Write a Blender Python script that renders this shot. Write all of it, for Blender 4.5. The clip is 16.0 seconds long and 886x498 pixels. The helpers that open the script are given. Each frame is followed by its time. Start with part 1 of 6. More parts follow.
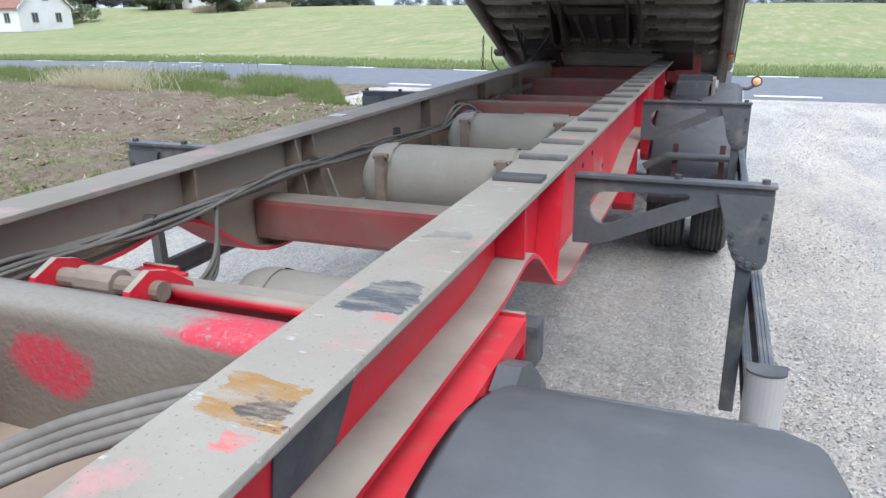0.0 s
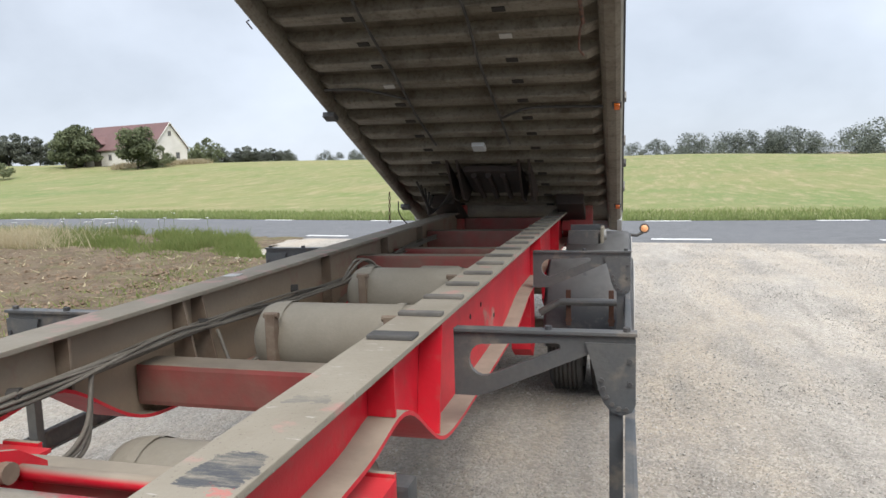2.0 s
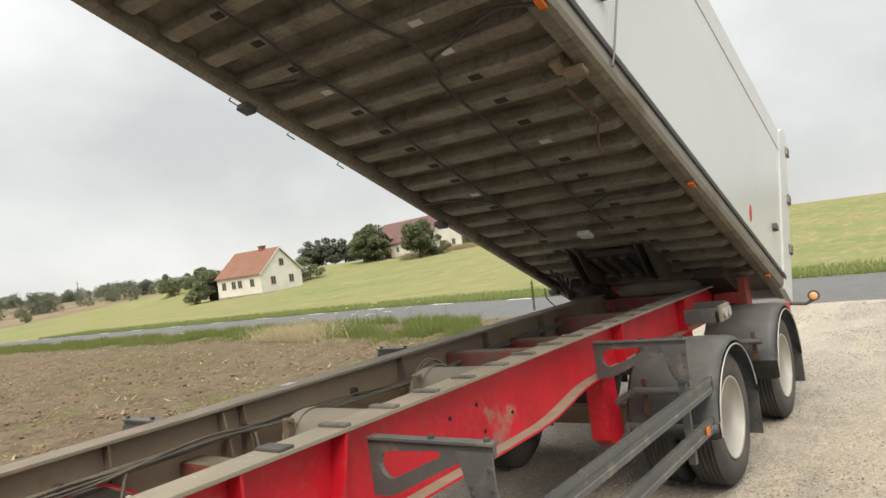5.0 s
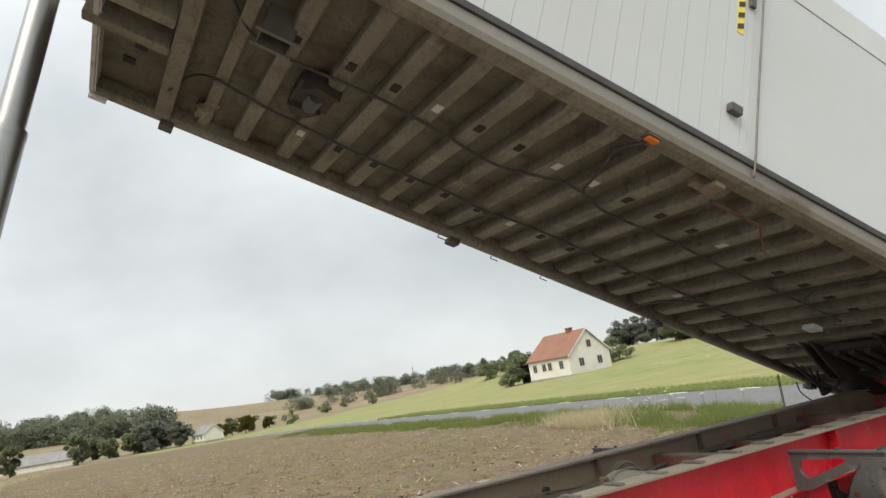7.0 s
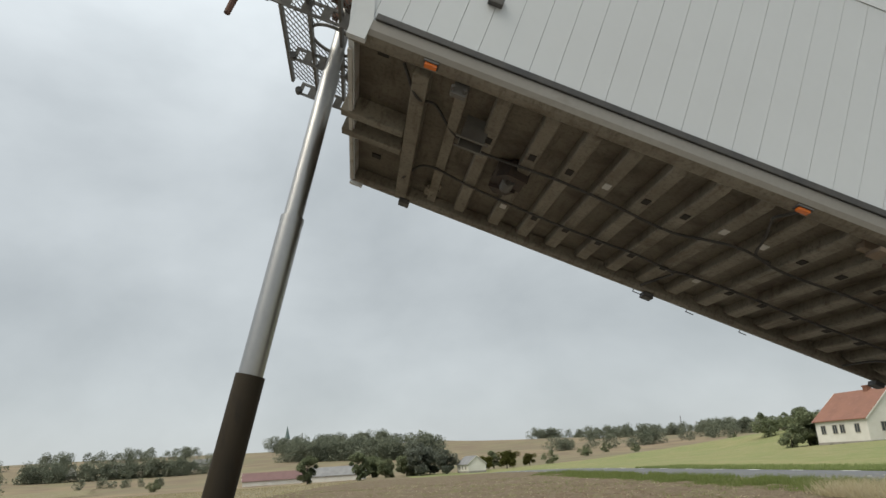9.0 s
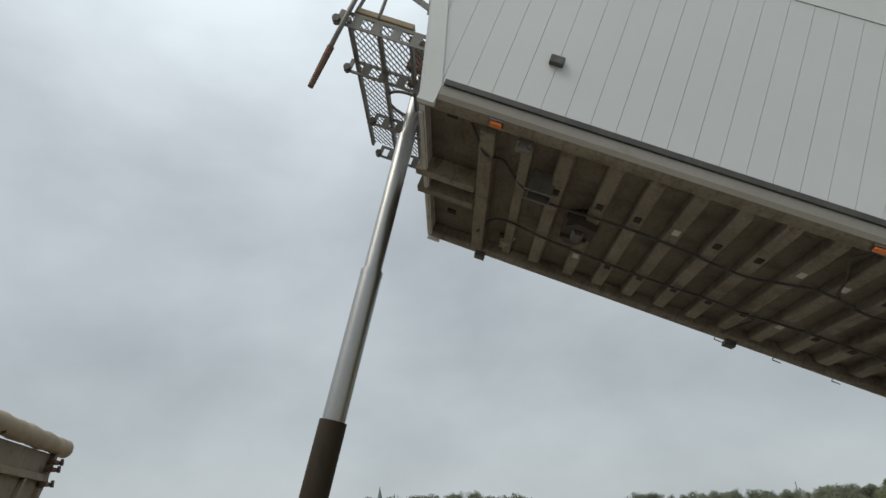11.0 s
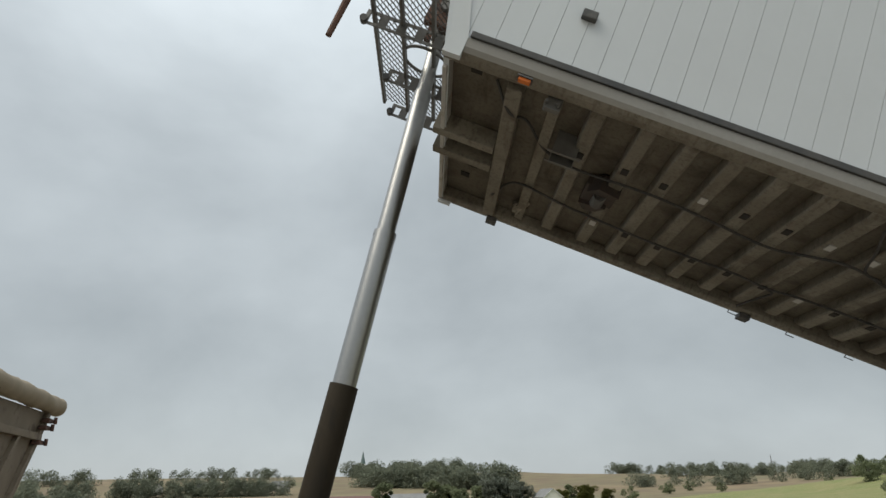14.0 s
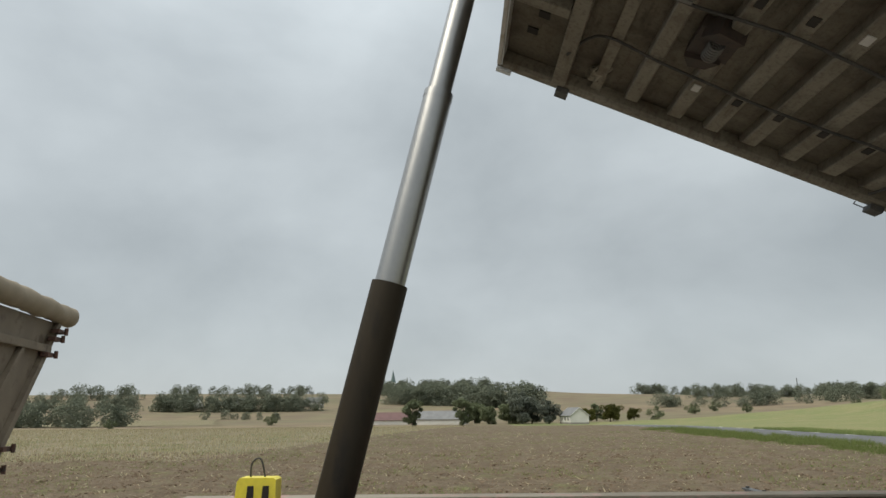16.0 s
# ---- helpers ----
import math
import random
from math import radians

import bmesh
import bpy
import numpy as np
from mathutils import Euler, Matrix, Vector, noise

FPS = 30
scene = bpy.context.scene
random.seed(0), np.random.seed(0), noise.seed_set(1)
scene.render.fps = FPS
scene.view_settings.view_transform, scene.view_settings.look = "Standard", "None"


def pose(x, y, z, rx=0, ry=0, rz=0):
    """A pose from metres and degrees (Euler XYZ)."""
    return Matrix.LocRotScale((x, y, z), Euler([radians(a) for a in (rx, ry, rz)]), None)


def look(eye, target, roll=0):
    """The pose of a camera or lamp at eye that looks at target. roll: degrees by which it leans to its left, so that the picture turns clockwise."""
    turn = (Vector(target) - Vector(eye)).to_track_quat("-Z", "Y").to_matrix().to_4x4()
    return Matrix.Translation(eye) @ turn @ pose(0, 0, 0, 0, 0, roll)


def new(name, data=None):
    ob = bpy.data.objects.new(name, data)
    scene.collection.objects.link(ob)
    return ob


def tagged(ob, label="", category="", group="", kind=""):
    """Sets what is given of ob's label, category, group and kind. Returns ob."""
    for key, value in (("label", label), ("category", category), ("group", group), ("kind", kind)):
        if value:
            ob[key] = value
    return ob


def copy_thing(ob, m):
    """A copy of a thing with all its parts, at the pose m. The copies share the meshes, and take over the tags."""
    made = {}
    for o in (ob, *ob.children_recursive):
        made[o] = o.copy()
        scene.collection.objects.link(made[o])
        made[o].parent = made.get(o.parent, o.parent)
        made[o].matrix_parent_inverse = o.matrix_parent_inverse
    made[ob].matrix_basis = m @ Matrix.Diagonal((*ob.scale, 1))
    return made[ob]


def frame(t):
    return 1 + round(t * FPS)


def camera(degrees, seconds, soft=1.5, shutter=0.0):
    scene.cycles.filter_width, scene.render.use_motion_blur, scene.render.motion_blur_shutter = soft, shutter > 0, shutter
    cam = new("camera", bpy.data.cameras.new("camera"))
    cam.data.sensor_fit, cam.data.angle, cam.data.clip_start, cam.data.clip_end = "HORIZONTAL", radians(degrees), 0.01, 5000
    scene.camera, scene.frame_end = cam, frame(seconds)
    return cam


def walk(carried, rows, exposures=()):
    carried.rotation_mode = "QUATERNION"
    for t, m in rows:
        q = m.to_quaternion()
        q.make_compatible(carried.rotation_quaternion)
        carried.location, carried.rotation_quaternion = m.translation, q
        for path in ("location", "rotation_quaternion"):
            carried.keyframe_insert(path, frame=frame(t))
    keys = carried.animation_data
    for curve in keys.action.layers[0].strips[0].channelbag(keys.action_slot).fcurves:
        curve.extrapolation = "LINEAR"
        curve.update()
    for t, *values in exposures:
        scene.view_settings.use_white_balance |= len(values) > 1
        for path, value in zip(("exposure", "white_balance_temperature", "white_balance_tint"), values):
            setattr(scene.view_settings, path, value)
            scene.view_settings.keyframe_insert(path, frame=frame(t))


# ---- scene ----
cam = camera(65.0, 16.0)
PATH = [
    (0, (1.04, 1.631, 1.768), (0.351, 3.398, 1.134), -1.0),
    (0.5, (1.073, 1.641, 1.779), (0.458, 3.461, 1.224), -1.0),
    (1, (1.131, 1.642, 1.804), (0.583, 3.512, 1.353), -1.4),
    (1.5, (1.181, 1.609, 1.811), (0.686, 3.521, 1.503), -1.6),
    (2, (1.213, 1.615, 1.821), (0.707, 3.536, 1.588), -1.7),
    (2.5, (1.335, 1.674, 1.823), (0.744, 3.576, 1.645), -3.0),
    (3, (1.6, 1.837, 1.792), (0.907, 3.706, 1.636), -3.3),
    (5.5, (3.036, 1.911, 1.963), (1.694, 3.386, 2.112), -9.2),
    (6, (3.317, 1.969, 1.97), (1.837, 3.288, 2.234), -9.9),
    (6.5, (3.572, 2.102, 2.005), (1.96, 3.254, 2.271), -10.1),
    (7, (3.841, 2.16, 2.003), (2.131, 3.123, 2.39), -9.3),
    (7.5, (4.11, 2.229, 1.991), (2.329, 3.036, 2.413), -8.7),
    (8, (4.409, 2.312, 1.889), (2.53, 2.846, 2.319), -4.7),
    (8.5, (4.652, 2.347, 1.846), (2.773, 2.742, 2.404), -4.7),
    (9, (4.865, 2.375, 1.858), (2.969, 2.638, 2.437), -3.7),
    (9.5, (4.986, 2.456, 1.822), (3.089, 2.59, 2.441), -3.1),
    (12, (5.052, 2.475, 1.729), (3.22, 2.477, 2.531), -2.4),
    (12.5, (5.035, 2.455, 1.77), (3.238, 2.504, 2.646), -2.9),
    (13, (5.033, 2.426, 1.761), (3.234, 2.483, 2.632), -2.9),
    (13.5, (4.96, 2.376, 1.794), (3.124, 2.434, 2.584), -2.1),
    (14, (4.863, 2.267, 1.763), (2.977, 2.314, 2.426), -1.3),
    (14.5, (4.646, 2.247, 1.8), (2.742, 2.287, 2.413), -1.7),
    (15, (4.412, 2.19, 1.787), (2.48, 2.235, 2.302), -1.7),
    (15.5, (4.198, 2.165, 1.78), (2.261, 2.182, 2.281), -1.6),
    (16, (3.749, 2.047, 1.8), (1.802, 2.01, 2.254), -0.6),
]
walk(cam, [(t, look(eye, target, roll)) for t, eye, target, roll in PATH], exposures=((0.0, 1.22, 5400, 15), (1.0, 1.07, 5550, 15), (1.8, 0.97, 5750, 14), (2.4, 0.92, 7250, 16), (5.5, 0.9, 7200, 12), (7.0, 0.8, 6900, 10), (8.0, 0.53, 6850, 9), (9.5, 0.27, 6600, 9), (12.0, 0.12, 6520, 8), (16.0, 0.22, 6600, 8)))

# ---------- light and air ----------
world = bpy.data.worlds.new("overcast_sky")
scene.world = world
world.use_nodes = True
wn, wl = world.node_tree.nodes, world.node_tree.links
wn.clear()
w_out = wn.new("ShaderNodeOutputWorld")
w_bg = wn.new("ShaderNodeBackground")
w_co = wn.new("ShaderNodeTexCoord")
w_map = wn.new("ShaderNodeMapping")
w_map.inputs["Scale"].default_value = (1.0, 1.0, 1.6)
w_n1 = wn.new("ShaderNodeTexNoise")
w_n1.inputs["Scale"].default_value = 2.3
w_n1.inputs["Detail"].default_value = 7
w_n1.inputs["Roughness"].default_value = 0.5
w_n1.inputs["Distortion"].default_value = 0.15
w_ramp = wn.new("ShaderNodeValToRGB")
w_ramp.color_ramp.elements[0].position = 0.36
w_ramp.color_ramp.elements[0].color = (0.4, 0.44, 0.468, 1)
w_ramp.color_ramp.elements[1].position = 0.66
w_ramp.color_ramp.elements[1].color = (0.575, 0.625, 0.66, 1)
w_sky = wn.new("ShaderNodeTexSky")
w_sky.sky_type = "NISHITA"
w_sky.sun_disc = False
w_sky.sun_elevation = radians(48)
w_sky.sun_rotation = radians(200)
w_mul = wn.new("ShaderNodeMixRGB")
w_mul.blend_type = "MULTIPLY"
w_mul.inputs["Fac"].default_value = 1.0
w_mul.inputs["Color2"].default_value = (0.1, 0.1, 0.1, 1)
w_mix = wn.new("ShaderNodeMixRGB")
w_mix.inputs["Fac"].default_value = 0.08
wl.new(w_co.outputs["Generated"], w_map.inputs["Vector"])
wl.new(w_map.outputs["Vector"], w_n1.inputs["Vector"])
wl.new(w_n1.outputs["Fac"], w_ramp.inputs["Fac"])
wl.new(w_sky.outputs["Color"], w_mul.inputs["Color1"])
wl.new(w_ramp.outputs["Color"], w_mix.inputs["Color1"])
wl.new(w_mul.outputs["Color"], w_mix.inputs["Color2"])
w_sep = wn.new("ShaderNodeSeparateXYZ")
w_grad = wn.new("ShaderNodeMapRange")  # an overcast sky is about three times brighter overhead than at the horizon
w_grad.inputs["From Min"].default_value, w_grad.inputs["From Max"].default_value = 0.0, 1.0
w_grad.inputs["To Min"].default_value, w_grad.inputs["To Max"].default_value = 0.84, 3.3
w_pow = wn.new("ShaderNodeMath")
w_pow.operation = "POWER"
w_pow.inputs[1].default_value = 3.5
w_lum = wn.new("ShaderNodeVectorMath")
w_lum.operation = "SCALE"
wl.new(w_co.outputs["Generated"], w_sep.inputs["Vector"])
wl.new(w_sep.outputs["Z"], w_pow.inputs[0])
wl.new(w_pow.outputs[0], w_grad.inputs["Value"])
wl.new(w_mix.outputs["Color"], w_lum.inputs[0])
wl.new(w_grad.outputs["Result"], w_lum.inputs["Scale"])
wl.new(w_lum.outputs["Vector"], w_bg.inputs["Color"])
w_bg.inputs["Strength"].default_value = 1.0
wl.new(w_bg.outputs["Background"], w_out.inputs["Surface"])

sun_data = bpy.data.lights.new("sun", "SUN")
sun_data.energy, sun_data.angle, sun_data.color = 2.0, radians(45), (1.0, 0.93, 0.79)
sun = new("sun", sun_data)
sun.matrix_basis = look((0, 0, 30), (-7, 12, 8))


# ---------- materials ----------
def nodes_of(name):
    m = bpy.data.materials.new(name)
    m.use_nodes = True
    t = m.node_tree
    return m, t, t.nodes["Principled BSDF"]


def noise_fac(t, scale, detail=4, lo=0.35, hi=0.65, stretch=(1, 1, 1), rough=0.55, turn=0):
    co = t.nodes.new("ShaderNodeTexCoord")
    mp = t.nodes.new("ShaderNodeMapping")
    mp.inputs["Scale"].default_value = stretch
    mp.inputs["Rotation"].default_value = (0, 0, radians(turn))
    n = t.nodes.new("ShaderNodeTexNoise")
    n.inputs["Scale"].default_value, n.inputs["Detail"].default_value, n.inputs["Roughness"].default_value = scale, detail, rough
    r = t.nodes.new("ShaderNodeMapRange")
    r.inputs["From Min"].default_value, r.inputs["From Max"].default_value = lo, hi
    t.links.new(co.outputs["Object"], mp.inputs["Vector"])
    t.links.new(mp.outputs["Vector"], n.inputs["Vector"])
    t.links.new(n.outputs["Fac"], r.inputs["Value"])
    return r.outputs["Result"]


def mix(t, fac, a, b):
    m = t.nodes.new("ShaderNodeMixRGB")
    for sock, v in (("Fac", fac), ("Color1", a), ("Color2", b)):
        if isinstance(v, (int, float)):
            m.inputs[sock].default_value = v
        elif isinstance(v, tuple):
            m.inputs[sock].default_value = (*v, 1)
        else:
            t.links.new(v, m.inputs[sock])
    return m.outputs["Color"]


def calc(t, op, a, b=0.0):
    m = t.nodes.new("ShaderNodeMath")
    m.operation = op.rstrip("_")  # a trailing underscore: unclamped
    m.use_clamp = op in ("MULTIPLY", "ADD", "SUBTRACT")
    for k, v in ((0, a), (1, b)):
        if isinstance(v, (int, float)):
            m.inputs[k].default_value = v
        else:
            t.links.new(v, m.inputs[k])
    return m.outputs[0]


def bump(t, bsdf, height, strength=0.3, distance=0.01):
    b = t.nodes.new("ShaderNodeBump")
    b.inputs["Strength"].default_value, b.inputs["Distance"].default_value = strength, distance
    t.links.new(height, b.inputs["Height"])
    t.links.new(b.outputs["Normal"], bsdf.inputs["Normal"])


def upward(t, lo=0.3, hi=0.9):
    g = t.nodes.new("ShaderNodeNewGeometry")
    s = t.nodes.new("ShaderNodeSeparateXYZ")
    r = t.nodes.new("ShaderNodeMapRange")
    r.inputs["From Min"].default_value, r.inputs["From Max"].default_value = lo, hi
    t.links.new(g.outputs["Normal"], s.inputs["Vector"])
    t.links.new(s.outputs["Z"], r.inputs["Value"])
    return r.outputs["Result"]


def surface(name, base, second, scale=3.0, fine=40.0, rough=0.6, metal=0.0, lo=0.35, hi=0.65, relief=0.15, stretch=(1, 1, 1), third=None, specular=0.5, grain=0.35):
    """Two tones in large stains, a fine grain over them and a light relief."""
    m, t, p = nodes_of(name)
    big = noise_fac(t, scale, 5, lo, hi, stretch)
    small = noise_fac(t, fine, 3, 0.3, 0.7)
    col = mix(t, big, base, second)
    if third:
        col = mix(t, noise_fac(t, scale * 2.7, 6, 0.55, 0.66, stretch), col, third)
    dark = tuple(c * 0.72 for c in base)
    col = mix(t, calc(t, "MULTIPLY", small, grain), col, dark)
    t.links.new(col, p.inputs["Base Color"])
    p.inputs["Roughness"].default_value, p.inputs["Metallic"].default_value = rough, metal
    p.inputs["Specular IOR Level"].default_value = specular
    bump(t, p, small, relief, 0.004)
    return m


DUST = (0.27, 0.232, 0.178)
MUD = (0.185, 0.142, 0.102)


def dusty(name, paint, amount=0.45, top=1.0, dust=DUST, rough=0.45, specks=0.5, size=1.7):
    """Paint with road dust: lying on what faces up, and thrown on in patches."""
    m, t, p = nodes_of(name)
    patch = noise_fac(t, size, 7, 0.62 - amount * 0.35, 0.72, rough=0.62)
    speck = noise_fac(t, 22, 5, 0.52, 0.72)
    lying = calc(t, "MULTIPLY", upward(t, 0.25, 0.8), top)
    worn = noise_fac(t, 5, 6, 0.66, 0.72)
    fac = calc(t, "MAXIMUM", calc(t, "MAXIMUM", patch, calc(t, "MULTIPLY", speck, specks)), calc(t, "SUBTRACT", lying, calc(t, "MULTIPLY", worn, 0.55)))
    tone = mix(t, noise_fac(t, 7, 5, 0.3, 0.7), dust, tuple(c * 0.72 for c in dust))
    shade = mix(t, noise_fac(t, 2.5, 4), paint, tuple(c * 0.75 for c in paint))
    t.links.new(mix(t, fac, shade, tone), p.inputs["Base Color"])
    t.links.new(calc(t, "ADD", calc(t, "MULTIPLY", fac, 0.4), rough), p.inputs["Roughness"])
    bump(t, p, noise_fac(t, 60, 4, 0.3, 0.7), 0.12, 0.003)
    return m


RED = (0.62, 0.012, 0.028)
M_RED = dusty("red_paint_dusty", RED, -0.06, dust=(0.3, 0.25, 0.19), specks=0.18)
M_RED_PLATE = dusty("red_paint_upright", RED, -0.06, 0.1, specks=0.15)
M_RED_SPECK = dusty("red_paint_speckled", RED, 0.0, 0.12)
M_RED_MUD = dusty("red_paint_caked", (0.3, 0.02, 0.025), 0.95, dust=(0.19, 0.155, 0.115))
M_RED_WORN = dusty("red_paint_muddy", RED, 0.75)
M_TOP = surface("dust_on_steel", (0.265, 0.237, 0.188), (0.205, 0.178, 0.135), 2.5, 55, 0.8, third=(0.36, 0.225, 0.198))


def flange_material():
    """Dusty top flange with brushed touch-up patches where it was repaired."""
    m, t, p = nodes_of("dusty_flange_touched_up")
    col = mix(t, noise_fac(t, 2.5, 5), (0.285, 0.258, 0.205), (0.215, 0.19, 0.145))
    col = mix(t, calc(t, "MULTIPLY", noise_fac(t, 6, 6, 0.6, 0.68), 0.6), col, (0.44, 0.2, 0.18))
    col = mix(t, calc(t, "MULTIPLY", noise_fac(t, 60, 4, 0.3, 0.7), 0.3), col, (0.24, 0.21, 0.17))
    co = t.nodes.new("ShaderNodeTexCoord")
    s = t.nodes.new("ShaderNodeSeparateXYZ")
    t.links.new(co.outputs["Object"], s.inputs["Vector"])
    ragged = calc(t, "MULTIPLY", calc(t, "SUBTRACT", noise_fac(t, 19, 7, 0.2, 0.8, (0.5, 1, 1), 0.7), 0.0), 0.075)
    for y0, half, x0, hx, tone, strength in ((2.66, 0.105, 0.525, 0.1, (0.05, 0.055, 0.064), 0.95), (2.285, 0.085, 0.52, 0.1, (0.25, 0.135, 0.035), 1.0), (2.275, 0.06, 0.55, 0.07, (0.045, 0.045, 0.048), 1.0),
                                             (3.04, 0.06, 0.51, 0.085, (0.1, 0.1, 0.1), 0.6), (2.57, 0.055, 0.57, 0.06, (0.6, 0.05, 0.06), 0.5), (2.19, 0.05, 0.55, 0.05, (0.6, 0.05, 0.06), 0.6)):
        dy = calc(t, "ADD", calc(t, "ABSOLUTE", calc(t, "SUBTRACT_", s.outputs["Y"], y0)), ragged)
        dx = calc(t, "ADD", calc(t, "ABSOLUTE", calc(t, "SUBTRACT_", s.outputs["X"], x0)), ragged)
        inside = calc(t, "MULTIPLY", calc(t, "LESS_THAN", dy, half), calc(t, "LESS_THAN", dx, hx))
        streak = noise_fac(t, 14, 8, 0.36, 0.56, (0.5, 2.4, 1), 0.8)
        col = mix(t, calc(t, "MULTIPLY", calc(t, "MULTIPLY", inside, streak), strength), col, tone)
    col = mix(t, calc(t, "MULTIPLY", noise_fac(t, 130, 3, 0.64, 0.7), 0.7), col, (0.1, 0.085, 0.065))
    col = mix(t, calc(t, "MULTIPLY", noise_fac(t, 48, 4, 0.66, 0.7, (0.25, 1, 1)), 0.6), col, (0.44, 0.42, 0.38))
    t.links.new(col, p.inputs["Base Color"])
    p.inputs["Roughness"].default_value = 0.75
    bump(t, p, noise_fac(t, 60, 4, 0.3, 0.7), 0.25, 0.004)
    return m


def bolster_material():
    """Box beam under thick brown dust, rubbed red in ragged patches."""
    m, t, p = nodes_of("dusty_bolster")
    col = mix(t, noise_fac(t, 3, 5), (0.19, 0.162, 0.122), (0.14, 0.117, 0.086))
    col = mix(t, upward(t, 0.4, 0.85), col, (0.225, 0.2, 0.16))
    co = t.nodes.new("ShaderNodeTexCoord")
    s = t.nodes.new("ShaderNodeSeparateXYZ")
    t.links.new(co.outputs["Object"], s.inputs["Vector"])
    ragged = calc(t, "MULTIPLY_", calc(t, "SUBTRACT_", noise_fac(t, 11, 8, 0.0, 1.0, rough=0.75), 0.5), 3.2)
    specks = noise_fac(t, 75, 4, 0.58, 0.66)
    for x0, z0, wx, wz in ((-0.25, 1.06, 0.12, 0.075), (0.26, 1.19, 0.17, 0.02), (-0.04, 0.97, 0.08, 0.03)):
        dx = calc(t, "ABSOLUTE", calc(t, "DIVIDE", calc(t, "SUBTRACT_", s.outputs["X"], x0), wx))
        dz = calc(t, "ABSOLUTE", calc(t, "DIVIDE", calc(t, "SUBTRACT_", s.outputs["Z"], z0), wz))
        r = calc(t, "ADD_", calc(t, "ADD_", calc(t, "MULTIPLY_", dx, dx), calc(t, "MULTIPLY_", dz, dz)), ragged)
        ramp = t.nodes.new("ShaderNodeMapRange")
        ramp.inputs["From Min"].default_value, ramp.inputs["From Max"].default_value = 1.3, 0.6
        t.links.new(r, ramp.inputs["Value"])
        col = mix(t, calc(t, "SUBTRACT", ramp.outputs["Result"], calc(t, "MULTIPLY", specks, 0.8)), col, (0.45, 0.03, 0.05))
    col = mix(t, calc(t, "MULTIPLY", noise_fac(t, 60, 5, 0.45, 0.7), 0.45), col, (0.16, 0.135, 0.105))
    t.links.new(col, p.inputs["Base Color"])
    p.inputs["Roughness"].default_value = 0.75
    bump(t, p, noise_fac(t, 55, 6, 0.3, 0.7), 0.3, 0.005)
    return m


M_BOLSTER = bolster_material()
M_FLANGE = flange_material()
M_MUD = surface("mud_coated_steel", (0.215, 0.165, 0.118), (0.15, 0.105, 0.074), 1.6, 45, 0.8, third=(0.25, 0.2, 0.15))
M_LINED = surface("muddy_inner_web", (0.295, 0.23, 0.162), (0.22, 0.162, 0.112), 1.3, 45, 0.8, third=(0.24, 0.12, 0.09))
M_TANK = surface("dusty_tank", (0.27, 0.245, 0.195), (0.22, 0.195, 0.15), 3.0, 60, 0.75)
M_STEEL = surface("slate_grey_steel", (0.085, 0.093, 0.1), (0.13, 0.127, 0.118), 3.0, 50, 0.5, 0.2, third=(0.19, 0.17, 0.145))
M_PLASTIC = dusty("dusty_black_plastic", (0.085, 0.095, 0.11), 0.6, 0.68, (0.28, 0.275, 0.265), 0.36, 0.5, 3.6)
M_RUBBER = surface("tyre_rubber", (0.04, 0.039, 0.038), (0.095, 0.088, 0.078), 2.2, 60, 0.8)
M_PAD = surface("rubber_pad", (0.045, 0.047, 0.05), (0.1, 0.095, 0.088), 9, 70, 0.7)
M_PAD_DUST = surface("dusty_rubber_pad", (0.1, 0.095, 0.088), (0.19, 0.175, 0.15), 7, 70, 0.8)
M_RIM = surface("wheel_rim_grey", (0.5, 0.49, 0.465), (0.36, 0.34, 0.31), 3, 40, 0.5, 0.3)
M_CABLE = surface("dusty_cable", (0.1275, 0.1139, 0.0935), (0.187, 0.17, 0.1403), 6, 60, 0.8)
M_BLACK = surface("black_cable", (0.03, 0.028, 0.026), (0.06, 0.055, 0.05), 6, 60, 0.7)
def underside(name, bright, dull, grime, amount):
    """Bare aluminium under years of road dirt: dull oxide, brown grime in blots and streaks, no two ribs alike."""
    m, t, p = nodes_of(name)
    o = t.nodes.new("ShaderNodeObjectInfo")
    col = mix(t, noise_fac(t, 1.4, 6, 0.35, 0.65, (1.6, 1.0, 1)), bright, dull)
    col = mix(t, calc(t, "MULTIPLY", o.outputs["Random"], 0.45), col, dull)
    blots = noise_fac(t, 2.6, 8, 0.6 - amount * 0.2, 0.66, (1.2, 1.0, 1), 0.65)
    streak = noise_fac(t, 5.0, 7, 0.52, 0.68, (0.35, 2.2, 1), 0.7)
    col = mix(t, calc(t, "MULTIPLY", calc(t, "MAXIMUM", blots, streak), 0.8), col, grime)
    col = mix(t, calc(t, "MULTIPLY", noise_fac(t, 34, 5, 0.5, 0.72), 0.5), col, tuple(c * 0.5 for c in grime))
    t.links.new(col, p.inputs["Base Color"])
    p.inputs["Roughness"].default_value, p.inputs["Metallic"].default_value = 0.6, 0.2
    bump(t, p, noise_fac(t, 40, 4, 0.3, 0.7), 0.15, 0.003)
    return m


